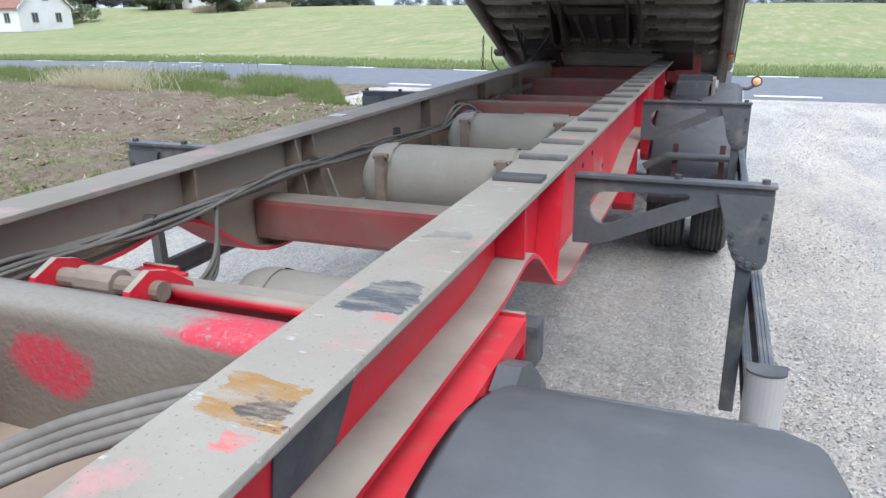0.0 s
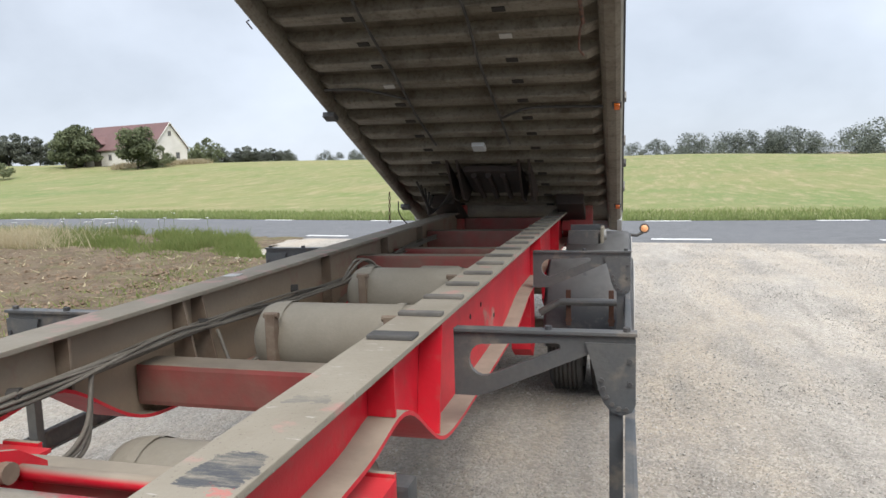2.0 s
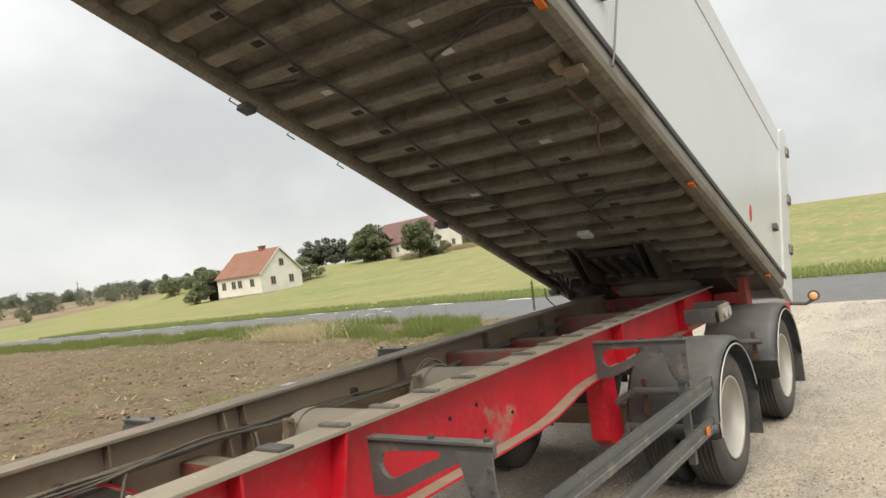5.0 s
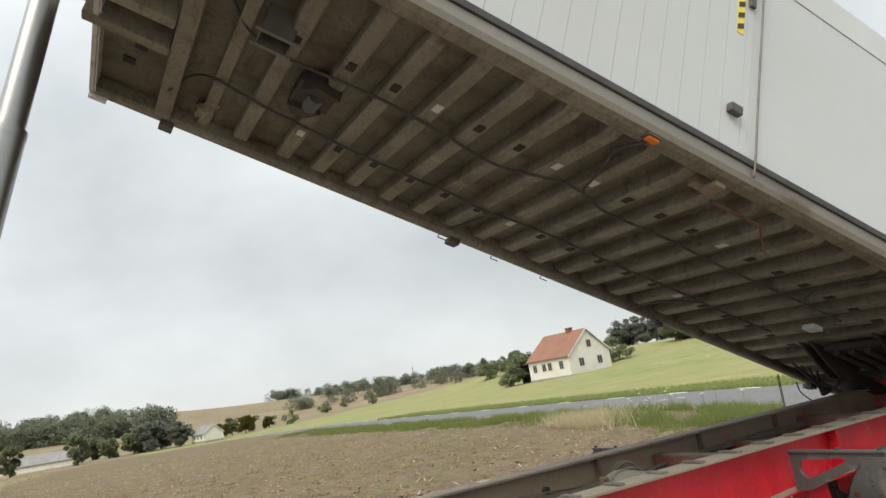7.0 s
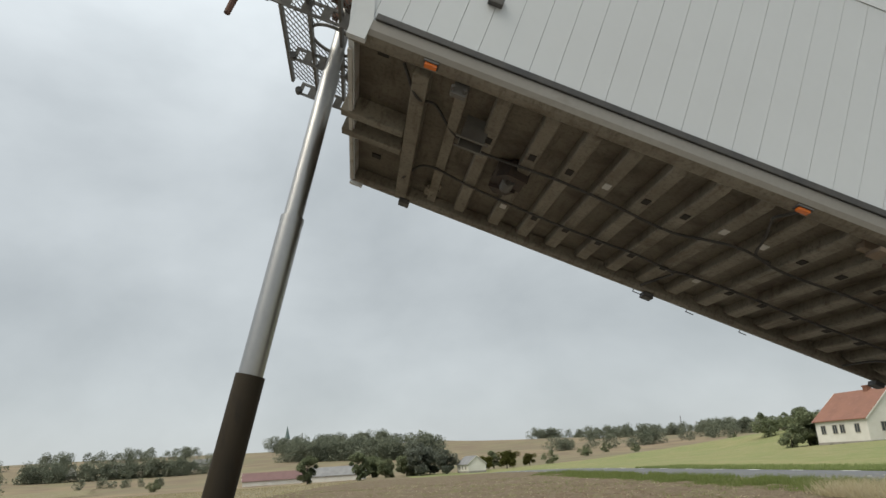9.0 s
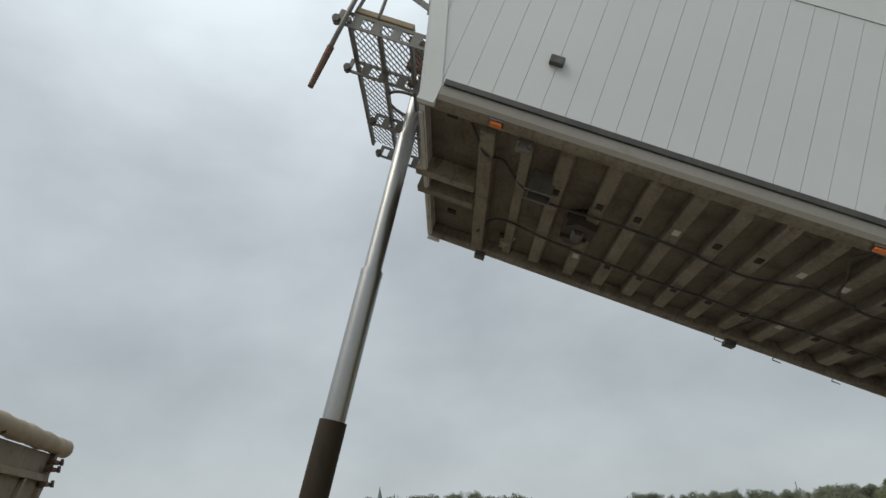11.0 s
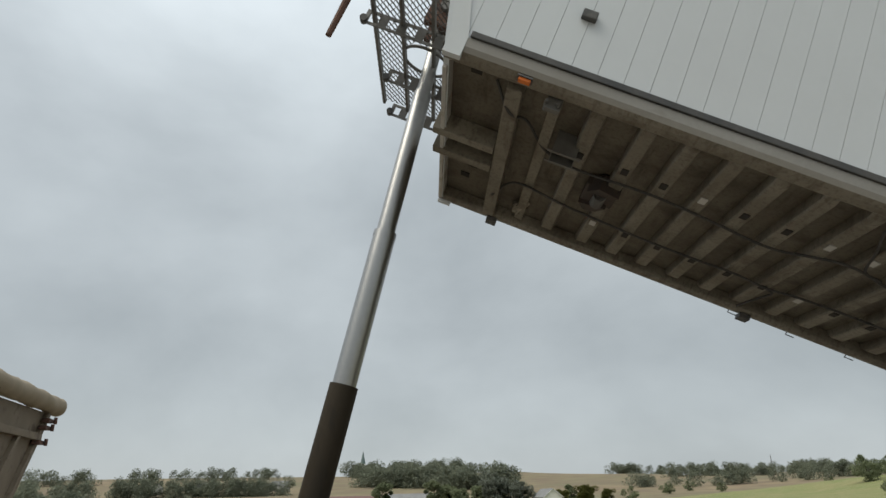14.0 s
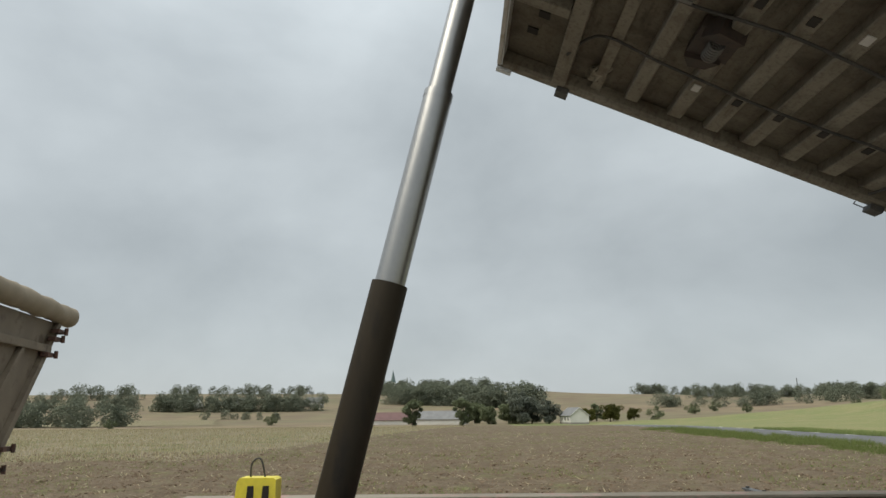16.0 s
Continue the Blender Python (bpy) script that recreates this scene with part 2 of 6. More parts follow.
# grime on both; the floor's darker tone also holds shade between the ribs
M_ALU = underside("stained_aluminium_bay_shade", (0.15, 0.131, 0.098), (0.1, 0.084, 0.059), (0.046, 0.034, 0.022), 0.6)
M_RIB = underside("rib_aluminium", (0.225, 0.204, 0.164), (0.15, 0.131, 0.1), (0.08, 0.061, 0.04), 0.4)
# darker copy of sill_aluminium: the body's shade is put into the tone
M_EDGE = surface("shaded_sill_aluminium", (0.2635, 0.2507, 0.2278), (0.187, 0.1726, 0.1487), 1.2, 30, 0.5, 0.3, third=(0.1275, 0.102, 0.0723), stretch=(1, 0.4, 1))
M_SILL = surface("sill_aluminium", (0.52, 0.51, 0.49), (0.41, 0.39, 0.36), 1.2, 30, 0.5, 0.3, third=(0.3, 0.26, 0.2))
M_WHITE = surface("white_panel", (0.51, 0.536, 0.553), (0.47, 0.488, 0.502), 0.5, 25, 0.24, 0.0, relief=0.008, grain=0.06)
M_POST = surface("white_corner_post", (0.5394, 0.5655, 0.5829), (0.4785, 0.4959, 0.5046), 1.2, 30, 0.4, relief=0.02, grain=0.1)
M_SEAL = surface("black_seal", (0.035, 0.035, 0.037), (0.065, 0.062, 0.058), 5, 60, 0.6)
# near-black that paints the shade inside holes and recesses left uncut
M_GAP = surface("hole_shade_dark", (0.015, 0.013, 0.012), (0.03, 0.025, 0.02), 8, 60, 0.9)
M_RUST = surface("rusty_iron", (0.12, 0.055, 0.035), (0.075, 0.045, 0.035), 9, 60, 0.85, third=(0.03, 0.025, 0.022))
M_GRATE = surface("galvanised_steel", (0.1725, 0.1688, 0.1613), (0.12, 0.1125, 0.1013), 5, 50, 0.55, 0.5)
M_CHROME = surface("chromed_rod", (0.42, 0.42, 0.415), (0.33, 0.325, 0.315), 1.4, 25, 0.34, 0.95, relief=0.02, stretch=(1, 1, 0.25))
M_SLEEVE = surface("oily_dark_sleeve", (0.036, 0.027, 0.016), (0.02, 0.016, 0.011), 2.4, 40, 0.6, 0.0, specular=0.2, third=(0.014, 0.012, 0.01), stretch=(1, 1, 0.3))
M_YELLOW = surface("yellow_plastic", (0.78, 0.66, 0.06), (0.66, 0.55, 0.06), 5, 40, 0.45)
M_LINE = surface("road_marking", (0.62, 0.62, 0.6), (0.45, 0.45, 0.43), 4, 20, 0.8)
M_PATCH = surface("black_touch_up", (0.045, 0.05, 0.058), (0.09, 0.088, 0.085), 14, 60, 0.5)
M_PRIMER = surface("ochre_primer", (0.36, 0.22, 0.075), (0.12, 0.11, 0.1), 11, 60, 0.6, third=(0.08, 0.075, 0.075))
M_CANVAS = surface("old_canvas", (0.295, 0.243, 0.17), (0.221, 0.179, 0.122), 4, 50, 0.9)
M_BEIGE = surface("dirty_beige_paint", (0.18, 0.142, 0.096), (0.119, 0.089, 0.058), 2, 40, 0.7, third=(0.079, 0.056, 0.035))


def plain(name, color, rough=0.5, emit=0.0):
    m, t, p = nodes_of(name)
    p.inputs["Base Color"].default_value = (*color, 1)
    p.inputs["Roughness"].default_value = rough
    if emit:
        p.inputs["Emission Color"].default_value = (*color, 1)
        p.inputs["Emission Strength"].default_value = emit
    return m


M_AMBER = plain("amber_lens", (0.6, 0.14, 0.015), 0.25)
M_LAMP = plain("warm_lamp", (0.7, 0.33, 0.15), 0.3, 0.2)
M_REDLENS = plain("red_lens", (0.4, 0.02, 0.03), 0.25)
M_LENS = plain("clear_lamp_lens", (0.3, 0.3, 0.29), 0.1)
M_GLASS = plain("dark_window_glass", (0.05, 0.06, 0.07), 0.08)


def ground_material(name, stops, scale, fine, relief, distance, voronoi=0.0, rough=0.95, tufts=None, tracks=False):
    m, t, p = nodes_of(name)
    col = mix(t, noise_fac(t, scale, 6, 0.36, 0.64), stops[0], stops[1])
    col = mix(t, noise_fac(t, scale * 7, 6, 0.42, 0.62), col, stops[2])
    grain = noise_fac(t, fine, 6, 0.3, 0.7, rough=0.7)
    col = mix(t, calc(t, "MULTIPLY", grain, 0.55), col, stops[3])
    if tufts:
        col = mix(t, calc(t, "MULTIPLY", noise_fac(t, scale * 3.1, 7, 0.51, 0.66, rough=0.7), 0.75), col, tufts)
    height = grain
    if tracks:  # scattered stones lie darker in patches; dry tan fines between them
        col = mix(t, calc(t, "MULTIPLY", noise_fac(t, 9, 7, 0.5, 0.68, rough=0.75), 0.55), col, (0.2, 0.185, 0.165))
        col = mix(t, calc(t, "MULTIPLY", noise_fac(t, 0.8, 7, 0.48, 0.64, (1.2, 0.6, 1), 0.7), 0.75), col, (0.49, 0.415, 0.315))
        col = mix(t, calc(t, "MULTIPLY", noise_fac(t, 1.7, 8, 0.5, 0.64, (1.3, 0.7, 1), 0.75), 0.6), col, (0.23, 0.215, 0.195))
        col = mix(t, calc(t, "MULTIPLY", noise_fac(t, 22, 5, 0.52, 0.66, rough=0.8), 0.5), col, (0.5, 0.475, 0.43))
    if tracks:  # wheel tracks: long pale and dark streaks along the yard
        col = mix(t, calc(t, "MULTIPLY", noise_fac(t, 0.55, 5, 0.45, 0.62, (1.6, 0.35, 1), 0.65, 33), 0.6), col, tuple(c * 1.06 for c in stops[2]))
        col = mix(t, calc(t, "MULTIPLY", noise_fac(t, 1.3, 6, 0.52, 0.66, (1.5, 0.3, 1), 0.7, 36), 0.6), col, tuple(c * 0.62 for c in stops[1]))
        col = mix(t, calc(t, "MULTIPLY", noise_fac(t, 0.7, 6, 0.47, 0.6, (1.7, 0.25, 1), 0.7, 30), 0.55), col, (0.45, 0.38, 0.29))
    if voronoi:
        co = t.nodes.new("ShaderNodeTexCoord")
        v = t.nodes.new("ShaderNodeTexVoronoi")
        v.inputs["Scale"].default_value = voronoi
        t.links.new(co.outputs["Object"], v.inputs["Vector"])
        s = t.nodes.new("ShaderNodeSeparateColor")
        t.links.new(v.outputs["Color"], s.inputs["Color"])
        col = mix(t, calc(t, "MULTIPLY", s.outputs[0], 0.35), col, tuple(c * 1.35 for c in stops[0]))
        col = mix(t, calc(t, "MULTIPLY", s.outputs[1], 0.4), col, tuple(c * 0.5 for c in stops[1]))
        height = calc(t, "ADD", calc(t, "SUBTRACT", 0.6, v.outputs["Distance"]), calc(t, "MULTIPLY", grain, 0.4))
    t.links.new(col, p.inputs["Base Color"])
    p.inputs["Roughness"].default_value = rough
    p.inputs["Specular IOR Level"].default_value = 0.2
    bump(t, p, height, relief, distance)
    return m


M_GRAVEL = ground_material("pale_gravel", ((0.39, 0.36, 0.315), (0.28, 0.256, 0.218), (0.44, 0.405, 0.35), (0.14, 0.125, 0.103)), 0.3, 30, 1.0, 0.02, 48, tracks=True)
M_SOIL = ground_material("tilled_soil", ((0.165, 0.124, 0.082), (0.108, 0.077, 0.049), (0.21, 0.167, 0.113), (0.07, 0.049, 0.033)), 0.25, 9, 1.0, 0.07, 9, tufts=(0.14, 0.155, 0.055))
M_STUBBLE = ground_material("straw_stubble", ((0.25, 0.21, 0.147), (0.197, 0.165, 0.11), (0.16, 0.153, 0.08), (0.145, 0.116, 0.073)), 0.06, 5, 0.8, 0.05, tufts=(0.1445, 0.1445, 0.051))
def meadow_material():
    """Mown grass drying in long tan swathes between greener strips."""
    m, t, p = nodes_of("mown_meadow")
    col = mix(t, noise_fac(t, 0.035, 7, 0.38, 0.62, (0.6, 1.2, 1), 0.6), (0.2, 0.197, 0.09), (0.13, 0.17, 0.066))
    col = mix(t, calc(t, "MULTIPLY", noise_fac(t, 0.1, 7, 0.43, 0.61, (0.7, 1.0, 1), 0.7), 0.6), col, (0.245, 0.203, 0.112))
    col = mix(t, calc(t, "MULTIPLY", noise_fac(t, 0.3, 6, 0.5, 0.66, (0.8, 0.6, 1), 0.75), 0.65), col, (0.12, 0.165, 0.05))
    col = mix(t, calc(t, "MULTIPLY", noise_fac(t, 1.6, 7, 0.45, 0.62, (1.2, 0.35, 1), 0.8), 0.6), col, (0.14, 0.165, 0.06))
    col = mix(t, calc(t, "MULTIPLY", noise_fac(t, 0.9, 7, 0.5, 0.63, (1.4, 0.3, 1), 0.8), 0.65), col, (0.31, 0.25, 0.155))
    t.links.new(col, p.inputs["Base Color"])
    p.inputs["Roughness"].default_value = 0.95
    p.inputs["Specular IOR Level"].default_value = 0.1
    bump(t, p, noise_fac(t, 3, 6, 0.3, 0.7), 0.6, 0.08)
    return m


M_MEADOW = meadow_material()
M_FAR = ground_material("far_fields", ((0.23, 0.172, 0.108), (0.12, 0.128, 0.066), (0.135, 0.1, 0.07), (0.17, 0.14, 0.09)), 0.006, 0.3, 0.2, 0.05)
M_ROAD = ground_material("grey_asphalt", ((0.135, 0.138, 0.142), (0.115, 0.117, 0.12), (0.155, 0.156, 0.158), (0.085, 0.085, 0.088)), 0.4, 60, 0.4, 0.004, 90)


def leaf_material(name, a, b, thin=True, soft=False):
    m, t, p = nodes_of(name)
    g = t.nodes.new("ShaderNodeNewGeometry")
    o = t.nodes.new("ShaderNodeObjectInfo")
    col = mix(t, g.outputs["Random Per Island"], a, b)
    col = mix(t, calc(t, "MULTIPLY", o.outputs["Random"], 0.4), col, tuple(c * 0.7 for c in a))
    t.links.new(col, p.inputs["Base Color"])
    p.inputs["Roughness"].default_value = 0.8
    p.inputs["Specular IOR Level"].default_value = 0.12
    if soft:  # small leaves in a crown catch light much alike
        sc = t.nodes.new("ShaderNodeVectorMath")
        sc.operation = "MULTIPLY_ADD"
        sc.inputs[1].default_value, sc.inputs[2].default_value = (0.4, 0.4, 0.4), (0.0, 0.0, 0.6)
        t.links.new(g.outputs["Normal"], sc.inputs[0])
        t.links.new(sc.outputs["Vector"], p.inputs["Normal"])
    if thin:  # light shines through leaves and blades
        tr = t.nodes.new("ShaderNodeBsdfTranslucent")
        mx = t.nodes.new("ShaderNodeMixShader")
        mx.inputs["Fac"].default_value = 0.62 if soft else 0.5
        t.links.new(col, tr.inputs["Color"])
        if soft:
            t.links.new(sc.outputs["Vector"], tr.inputs["Normal"])
        t.links.new(p.outputs["BSDF"], mx.inputs[1])
        t.links.new(tr.outputs["BSDF"], mx.inputs[2])
        t.links.new(mx.outputs["Shader"], t.nodes["Material Output"].inputs["Surface"])
    return m


# distance haze is mixed into these leaf colours, M_LEAF3 excepted
M_LEAF = leaf_material("hazed_leaves_green", (0.2, 0.24, 0.135), (0.32, 0.35, 0.21), True, True)
M_LEAF2 = leaf_material("hazed_leaves_grey_green", (0.21, 0.235, 0.19), (0.29, 0.31, 0.255), True, True)
M_LEAF3 = leaf_material("leaves_yellow_green", (0.11, 0.125, 0.035), (0.18, 0.17, 0.05), True, True)
M_WOOD_FAR_HAZE = leaf_material("far_foliage", (0.21, 0.24, 0.18), (0.3, 0.32, 0.235), True, True)
M_WOOD_PALE_HAZE = leaf_material("haze_paled_foliage", (0.24, 0.27, 0.23), (0.3, 0.325, 0.28), True, True)
M_GRASS = leaf_material("verge_grass", (0.15, 0.2, 0.06), (0.27, 0.29, 0.11))
M_GRASS_PALE = leaf_material("roadside_grass", (0.19, 0.25, 0.085), (0.31, 0.34, 0.15))
M_PETAL = leaf_material("white_petals", (0.7, 0.7, 0.66), (0.8, 0.8, 0.75))
M_STRAW = leaf_material("dry_straw", (0.4, 0.34, 0.21), (0.55, 0.48, 0.33))
M_STONE = leaf_material("gravel_stone", (0.25, 0.235, 0.21), (0.55, 0.52, 0.47), False)
M_CLOD = leaf_material("soil_clod", (0.125, 0.088, 0.058), (0.205, 0.15, 0.102), False)
M_BARK = surface("bark", (0.1, 0.085, 0.065), (0.07, 0.058, 0.045), 4, 20, 0.9)
M_ROOF_RED = surface("red_roof_tiles", (0.21, 0.095, 0.062), (0.17, 0.078, 0.052), 0.5, 6, 0.8, third=(0.22, 0.1, 0.075))
M_ROOF_BROWN = surface("brown_roof_tiles", (0.155, 0.085, 0.08), (0.125, 0.07, 0.066), 0.5, 6, 0.8)
M_ROOF_GREY = surface("grey_roof", (0.2, 0.2, 0.2), (0.15, 0.15, 0.15), 0.5, 6, 0.8)
M_PLASTER = surface("white_plaster", (0.72, 0.7, 0.66), (0.62, 0.6, 0.55), 0.5, 6, 0.85)
M_SOCKET = surface("grey_plinth", (0.32, 0.3, 0.27), (0.25, 0.23, 0.2), 0.8, 6, 0.9)
M_BARN = surface("red_barn_boards", (0.128, 0.028, 0.024), (0.104, 0.024, 0.02), 0.7, 6, 0.8)
M_SPIRE = surface("copper_green_spire", (0.12, 0.17, 0.16), (0.1, 0.14, 0.135), 0.4, 4, 0.7)


# ---------- mesh tools ----------
def link_mesh(name, bm, material, smooth=False):
    me = bpy.data.meshes.new(name)
    bmesh.ops.recalc_face_normals(bm, faces=bm.faces)
    bm.to_mesh(me)
    bm.free()
    for m in material if isinstance(material, (list, tuple)) else [material]:
        me.materials.append(m)
    if smooth:
        for f in me.polygons:
            f.use_smooth = True
    return new(name, me)


def part(name, bm, material, parent, label="", smooth=False):
    ob = link_mesh(name, bm, material, smooth)
    ob.parent = parent
    if label:
        tagged(ob, label)
    return ob


def twin(ob, parent, m=None):
    """Another object on the same mesh."""
    o = ob.copy()
    scene.collection.objects.link(o)
    o.parent = parent
    o.matrix_basis = m if m is not None else Matrix()
    return o


def thing(name, label, category, m=None, group=""):
    e = tagged(new(name), label, category, group)
    e.empty_display_size = 0.2
    if m is not None:
        e.matrix_basis = m
    return e


def box(bm, x0, x1, y0, y1, z0, z1, bevel=0.0, m=None):
    vs = [bm.verts.new((x, y, z)) for x in (x0, x1) for y in (y0, y1) for z in (z0, z1)]
    fs = [bm.faces.new([vs[i] for i in q]) for q in ((0, 1, 3, 2), (4, 6, 7, 5), (0, 4, 5, 1), (2, 3, 7, 6), (0, 2, 6, 4), (1, 5, 7, 3))]
    if bevel:
        es = {e for f in fs for e in f.edges}
        r = bmesh.ops.bevel(bm, geom=list(es), offset=bevel, segments=2, profile=0.7, affect="EDGES")
        vs = list({v for f in r["faces"] for v in f.verts} | {v for v in vs if v.is_valid})
    if m is not None:
        bmesh.ops.transform(bm, matrix=m, verts=vs)
    return vs


def frame_of(d):
    d = Vector(d).normalized()
    a = Vector((0, 0, 1)) if abs(d.z) < 0.9 else Vector((1, 0, 0))
    u = d.cross(a).normalized()
    return u, d.cross(u).normalized()


def tube(bm, points, radius, sides=10, caps=True):
    """A tube along points; radius may be one number or one for each point."""
    pts = [Vector(p) for p in points]
    rad = radius if isinstance(radius, (list, tuple)) else [radius] * len(pts)
    u, v = frame_of(pts[1] - pts[0])
    rings = []
    for i, p in enumerate(pts):
        d = (pts[min(i + 1, len(pts) - 1)] - pts[max(i - 1, 0)]).normalized()
        u = (u - d * u.dot(d)).normalized()
        v = d.cross(u)
        rings.append([bm.verts.new(p + rad[i] * (math.cos(a) * u + math.sin(a) * v)) for a in (2 * math.pi * k / sides for k in range(sides))])
    for a, b in zip(rings, rings[1:]):
        for k in range(sides):
            bm.faces.new((a[k], a[(k + 1) % sides], b[(k + 1) % sides], b[k]))
    if caps:
        bm.faces.new(rings[0][::-1])
        bm.faces.new(rings[-1])


def extrude(bm, outline, x0, x1, axis="x"):
    """A plate: an outline of two coordinates, from x0 to x1 along the axis."""
    def at(p, c):
        return (c, p[0], p[1]) if axis == "x" else (p[0], c, p[1]) if axis == "y" else (p[0], p[1], c)
    a = [bm.verts.new(at(p, x0)) for p in outline]
    b = [bm.verts.new(at(p, x1)) for p in outline]
    n = len(outline)
    bm.faces.new(a)
    bm.faces.new(b[::-1])
    for i in range(n):
        bm.faces.new((a[i], b[i], b[(i + 1) % n], a[(i + 1) % n]))
    return a + b


def lathe(bm, profile, centre, axis="x", sides=32, closed=False):
    """Turns a profile of (along, radius) round an axis through the centre."""
    c = Vector(centre)
    rings = []
    for a, r in profile:
        ring = []
        for k in range(sides):
            w = 2 * math.pi * k / sides
            q = Vector((a, r * math.cos(w), r * math.sin(w))) if axis == "x" else Vector((r * math.cos(w), r * math.sin(w), a))
            ring.append(bm.verts.new(c + q))
        rings.append(ring)
    pairs = list(zip(rings, rings[1:])) + ([(rings[-1], rings[0])] if closed else [])
    for a, b in pairs:
        for k in range(sides):
            bm.faces.new((a[k], a[(k + 1) % sides], b[(k + 1) % sides], b[k]))
    if not closed:
        bm.faces.new(rings[0])
        bm.faces.new(rings[-1])


def smooth_path(points, n=8):
    """A Catmull-Rom curve through points."""
    p = [Vector(q) for q in points]
    p = [2 * p[0] - p[1]] + p + [2 * p[-1] - p[-2]]
    out = []
    for i in range(1, len(p) - 2):
        for k in range(n):
            t = k / n
            out.append(0.5 * ((2 * p[i]) + (p[i + 1] - p[i - 1]) * t + (2 * p[i - 1] - 5 * p[i] + 4 * p[i + 1] - p[i + 2]) * t * t + (3 * p[i] - p[i - 1] - 3 * p[i + 1] + p[i + 2]) * t ** 3))
    return out + [p[-2]]


B = bmesh.new


def sstep(a, b, v):
    k = min(max((v - a) / (b - a), 0.0), 1.0)
    return k * k * (3 - 2 * k)


# ---------- the land ----------
def land(x, y):
    """Height of the land: flat yard and road, a rise beyond the road, a shallow valley and hills to the west."""
    r = math.hypot(x, y)
    w = max(-x, 0.0)
    rise = sstep(5, 92, y - 27 + 0.18 * max(x, -40)) * (2.0 + 0.85 * (1 - sstep(6, 38, x)) * (1 - 0.5 * sstep(55, 90, w)) - 0.2 * sstep(20, 60, x) + 1.9 * min(w / 100, 1.25)) * (1 - 0.6 * sstep(60, 100, w) * (1 - sstep(86, 112, y))) * (1 - 0.85 * sstep(140, 280, w) * (1 - sstep(150, 260, y)))
    dip = -3.0 * sstep(60, 230, w) * (1 - sstep(40, 140, y))
    west = 0.35 + 0.65 * sstep(0.2, 0.9, w / max(r, 1))
    far = 36 * sstep(320, 1300, r) * west * (1 - 0.55 * sstep(60, 350, y))
    roll = 1.5 * sstep(60, 400, r) * noise.noise((x * 0.006, y * 0.006, 0.3))
    return rise + dip + far + roll


def road_mid(x):
    if x > 12:
        return 20.34 + 0.003 * (x - 12)
    return 20.95 - 0.105 * x + 0.0045 * x * x if x > -16 else 23.78 + 1.2 * (1 - math.exp((x + 16) / 5.0))


def sheet(name, xs, ys, lift, material, inside=None, extra=None):
    bm = B()
    grid = [[bm.verts.new((x, y, land(x, y) + lift + (extra(x, y) if extra else 0))) for y in ys] for x in xs]
    for i in range(len(xs) - 1):
        for j in range(len(ys) - 1):
            if inside is None or inside((xs[i] + xs[i + 1]) / 2, (ys[j] + ys[j + 1]) / 2):
                bm.faces.new((grid[i][j], grid[i + 1][j], grid[i + 1][j + 1], grid[i][j + 1]))
    bmesh.ops.delete(bm, geom=[v for v in bm.verts if not v.link_faces], context="VERTS")
    return link_mesh(name, bm, material, True)


def steps(*spans):
    out = []
    for a, b, n in spans:
        out += [a + (b - a) * k / n for k in range(n)]
    return out + [spans[-1][1]]


def ring_ground():
    bm = B()
    xs = steps((-3500, -900, 12), (-900, -300, 20), (-300, -60, 24), (-60, 60, 24), (60, 300, 12), (300, 3500, 10))
    ys = steps((-3500, -600, 8), (-600, -100, 12), (-100, 0, 10), (0, 60, 16), (60, 300, 24), (300, 900, 12), (900, 3500, 10))
    g = [[bm.verts.new((x, y, land(x, y) - 0.03)) for y in ys] for x in xs]
    for i in range(len(xs) - 1):
        for j in range(len(ys) - 1):
            f = bm.faces.new((g[i][j], g[i + 1][j], g[i + 1][j + 1], g[i][j + 1]))
            cx, cy = (xs[i] + xs[i + 1]) / 2, (ys[j] + ys[j + 1]) / 2
            f.material_index = 0 if (cy > 18 and cx > -250 and cy < 330) else 1
    return link_mesh("ground", bm, [M_MEADOW, M_FAR], True)


tagged(ring_ground(), "rolling farmland with mown meadows and pale stubble fields", "ground", kind="structure")


def verge_front(x):
    return road_mid(x) - 7.0


def verge_back(x):
    return min(road_mid(x) - 2.85, 14.6 + 1.5 * (-6.0 - x))


yard = sheet("gravel_yard", steps((-12, 40, 104)), steps((-40, 26, 132)), 0.0, M_GRAVEL,
             lambda x, y: y < road_mid(x) - 2.3 and (x > -5.3 + 0.5 * noise.noise((y * 0.5, 0, 4)) or x > -7.0 + 0.6 * noise.noise((y * 0.7, 2, 4)) and y > verge_front(x) - 0.5 or y > verge_back(x) - 0.4 + 0.4 * noise.noise((x, y, 7))),
             lambda x, y: 0.018 * noise.noise((x * 0.9, y * 0.9, 0)) + 0.008 * noise.noise((x * 4, y * 4, 3)))
tagged(yard, "pale grey gravel yard with compacted wheel tracks", "gravel yard", kind="structure")

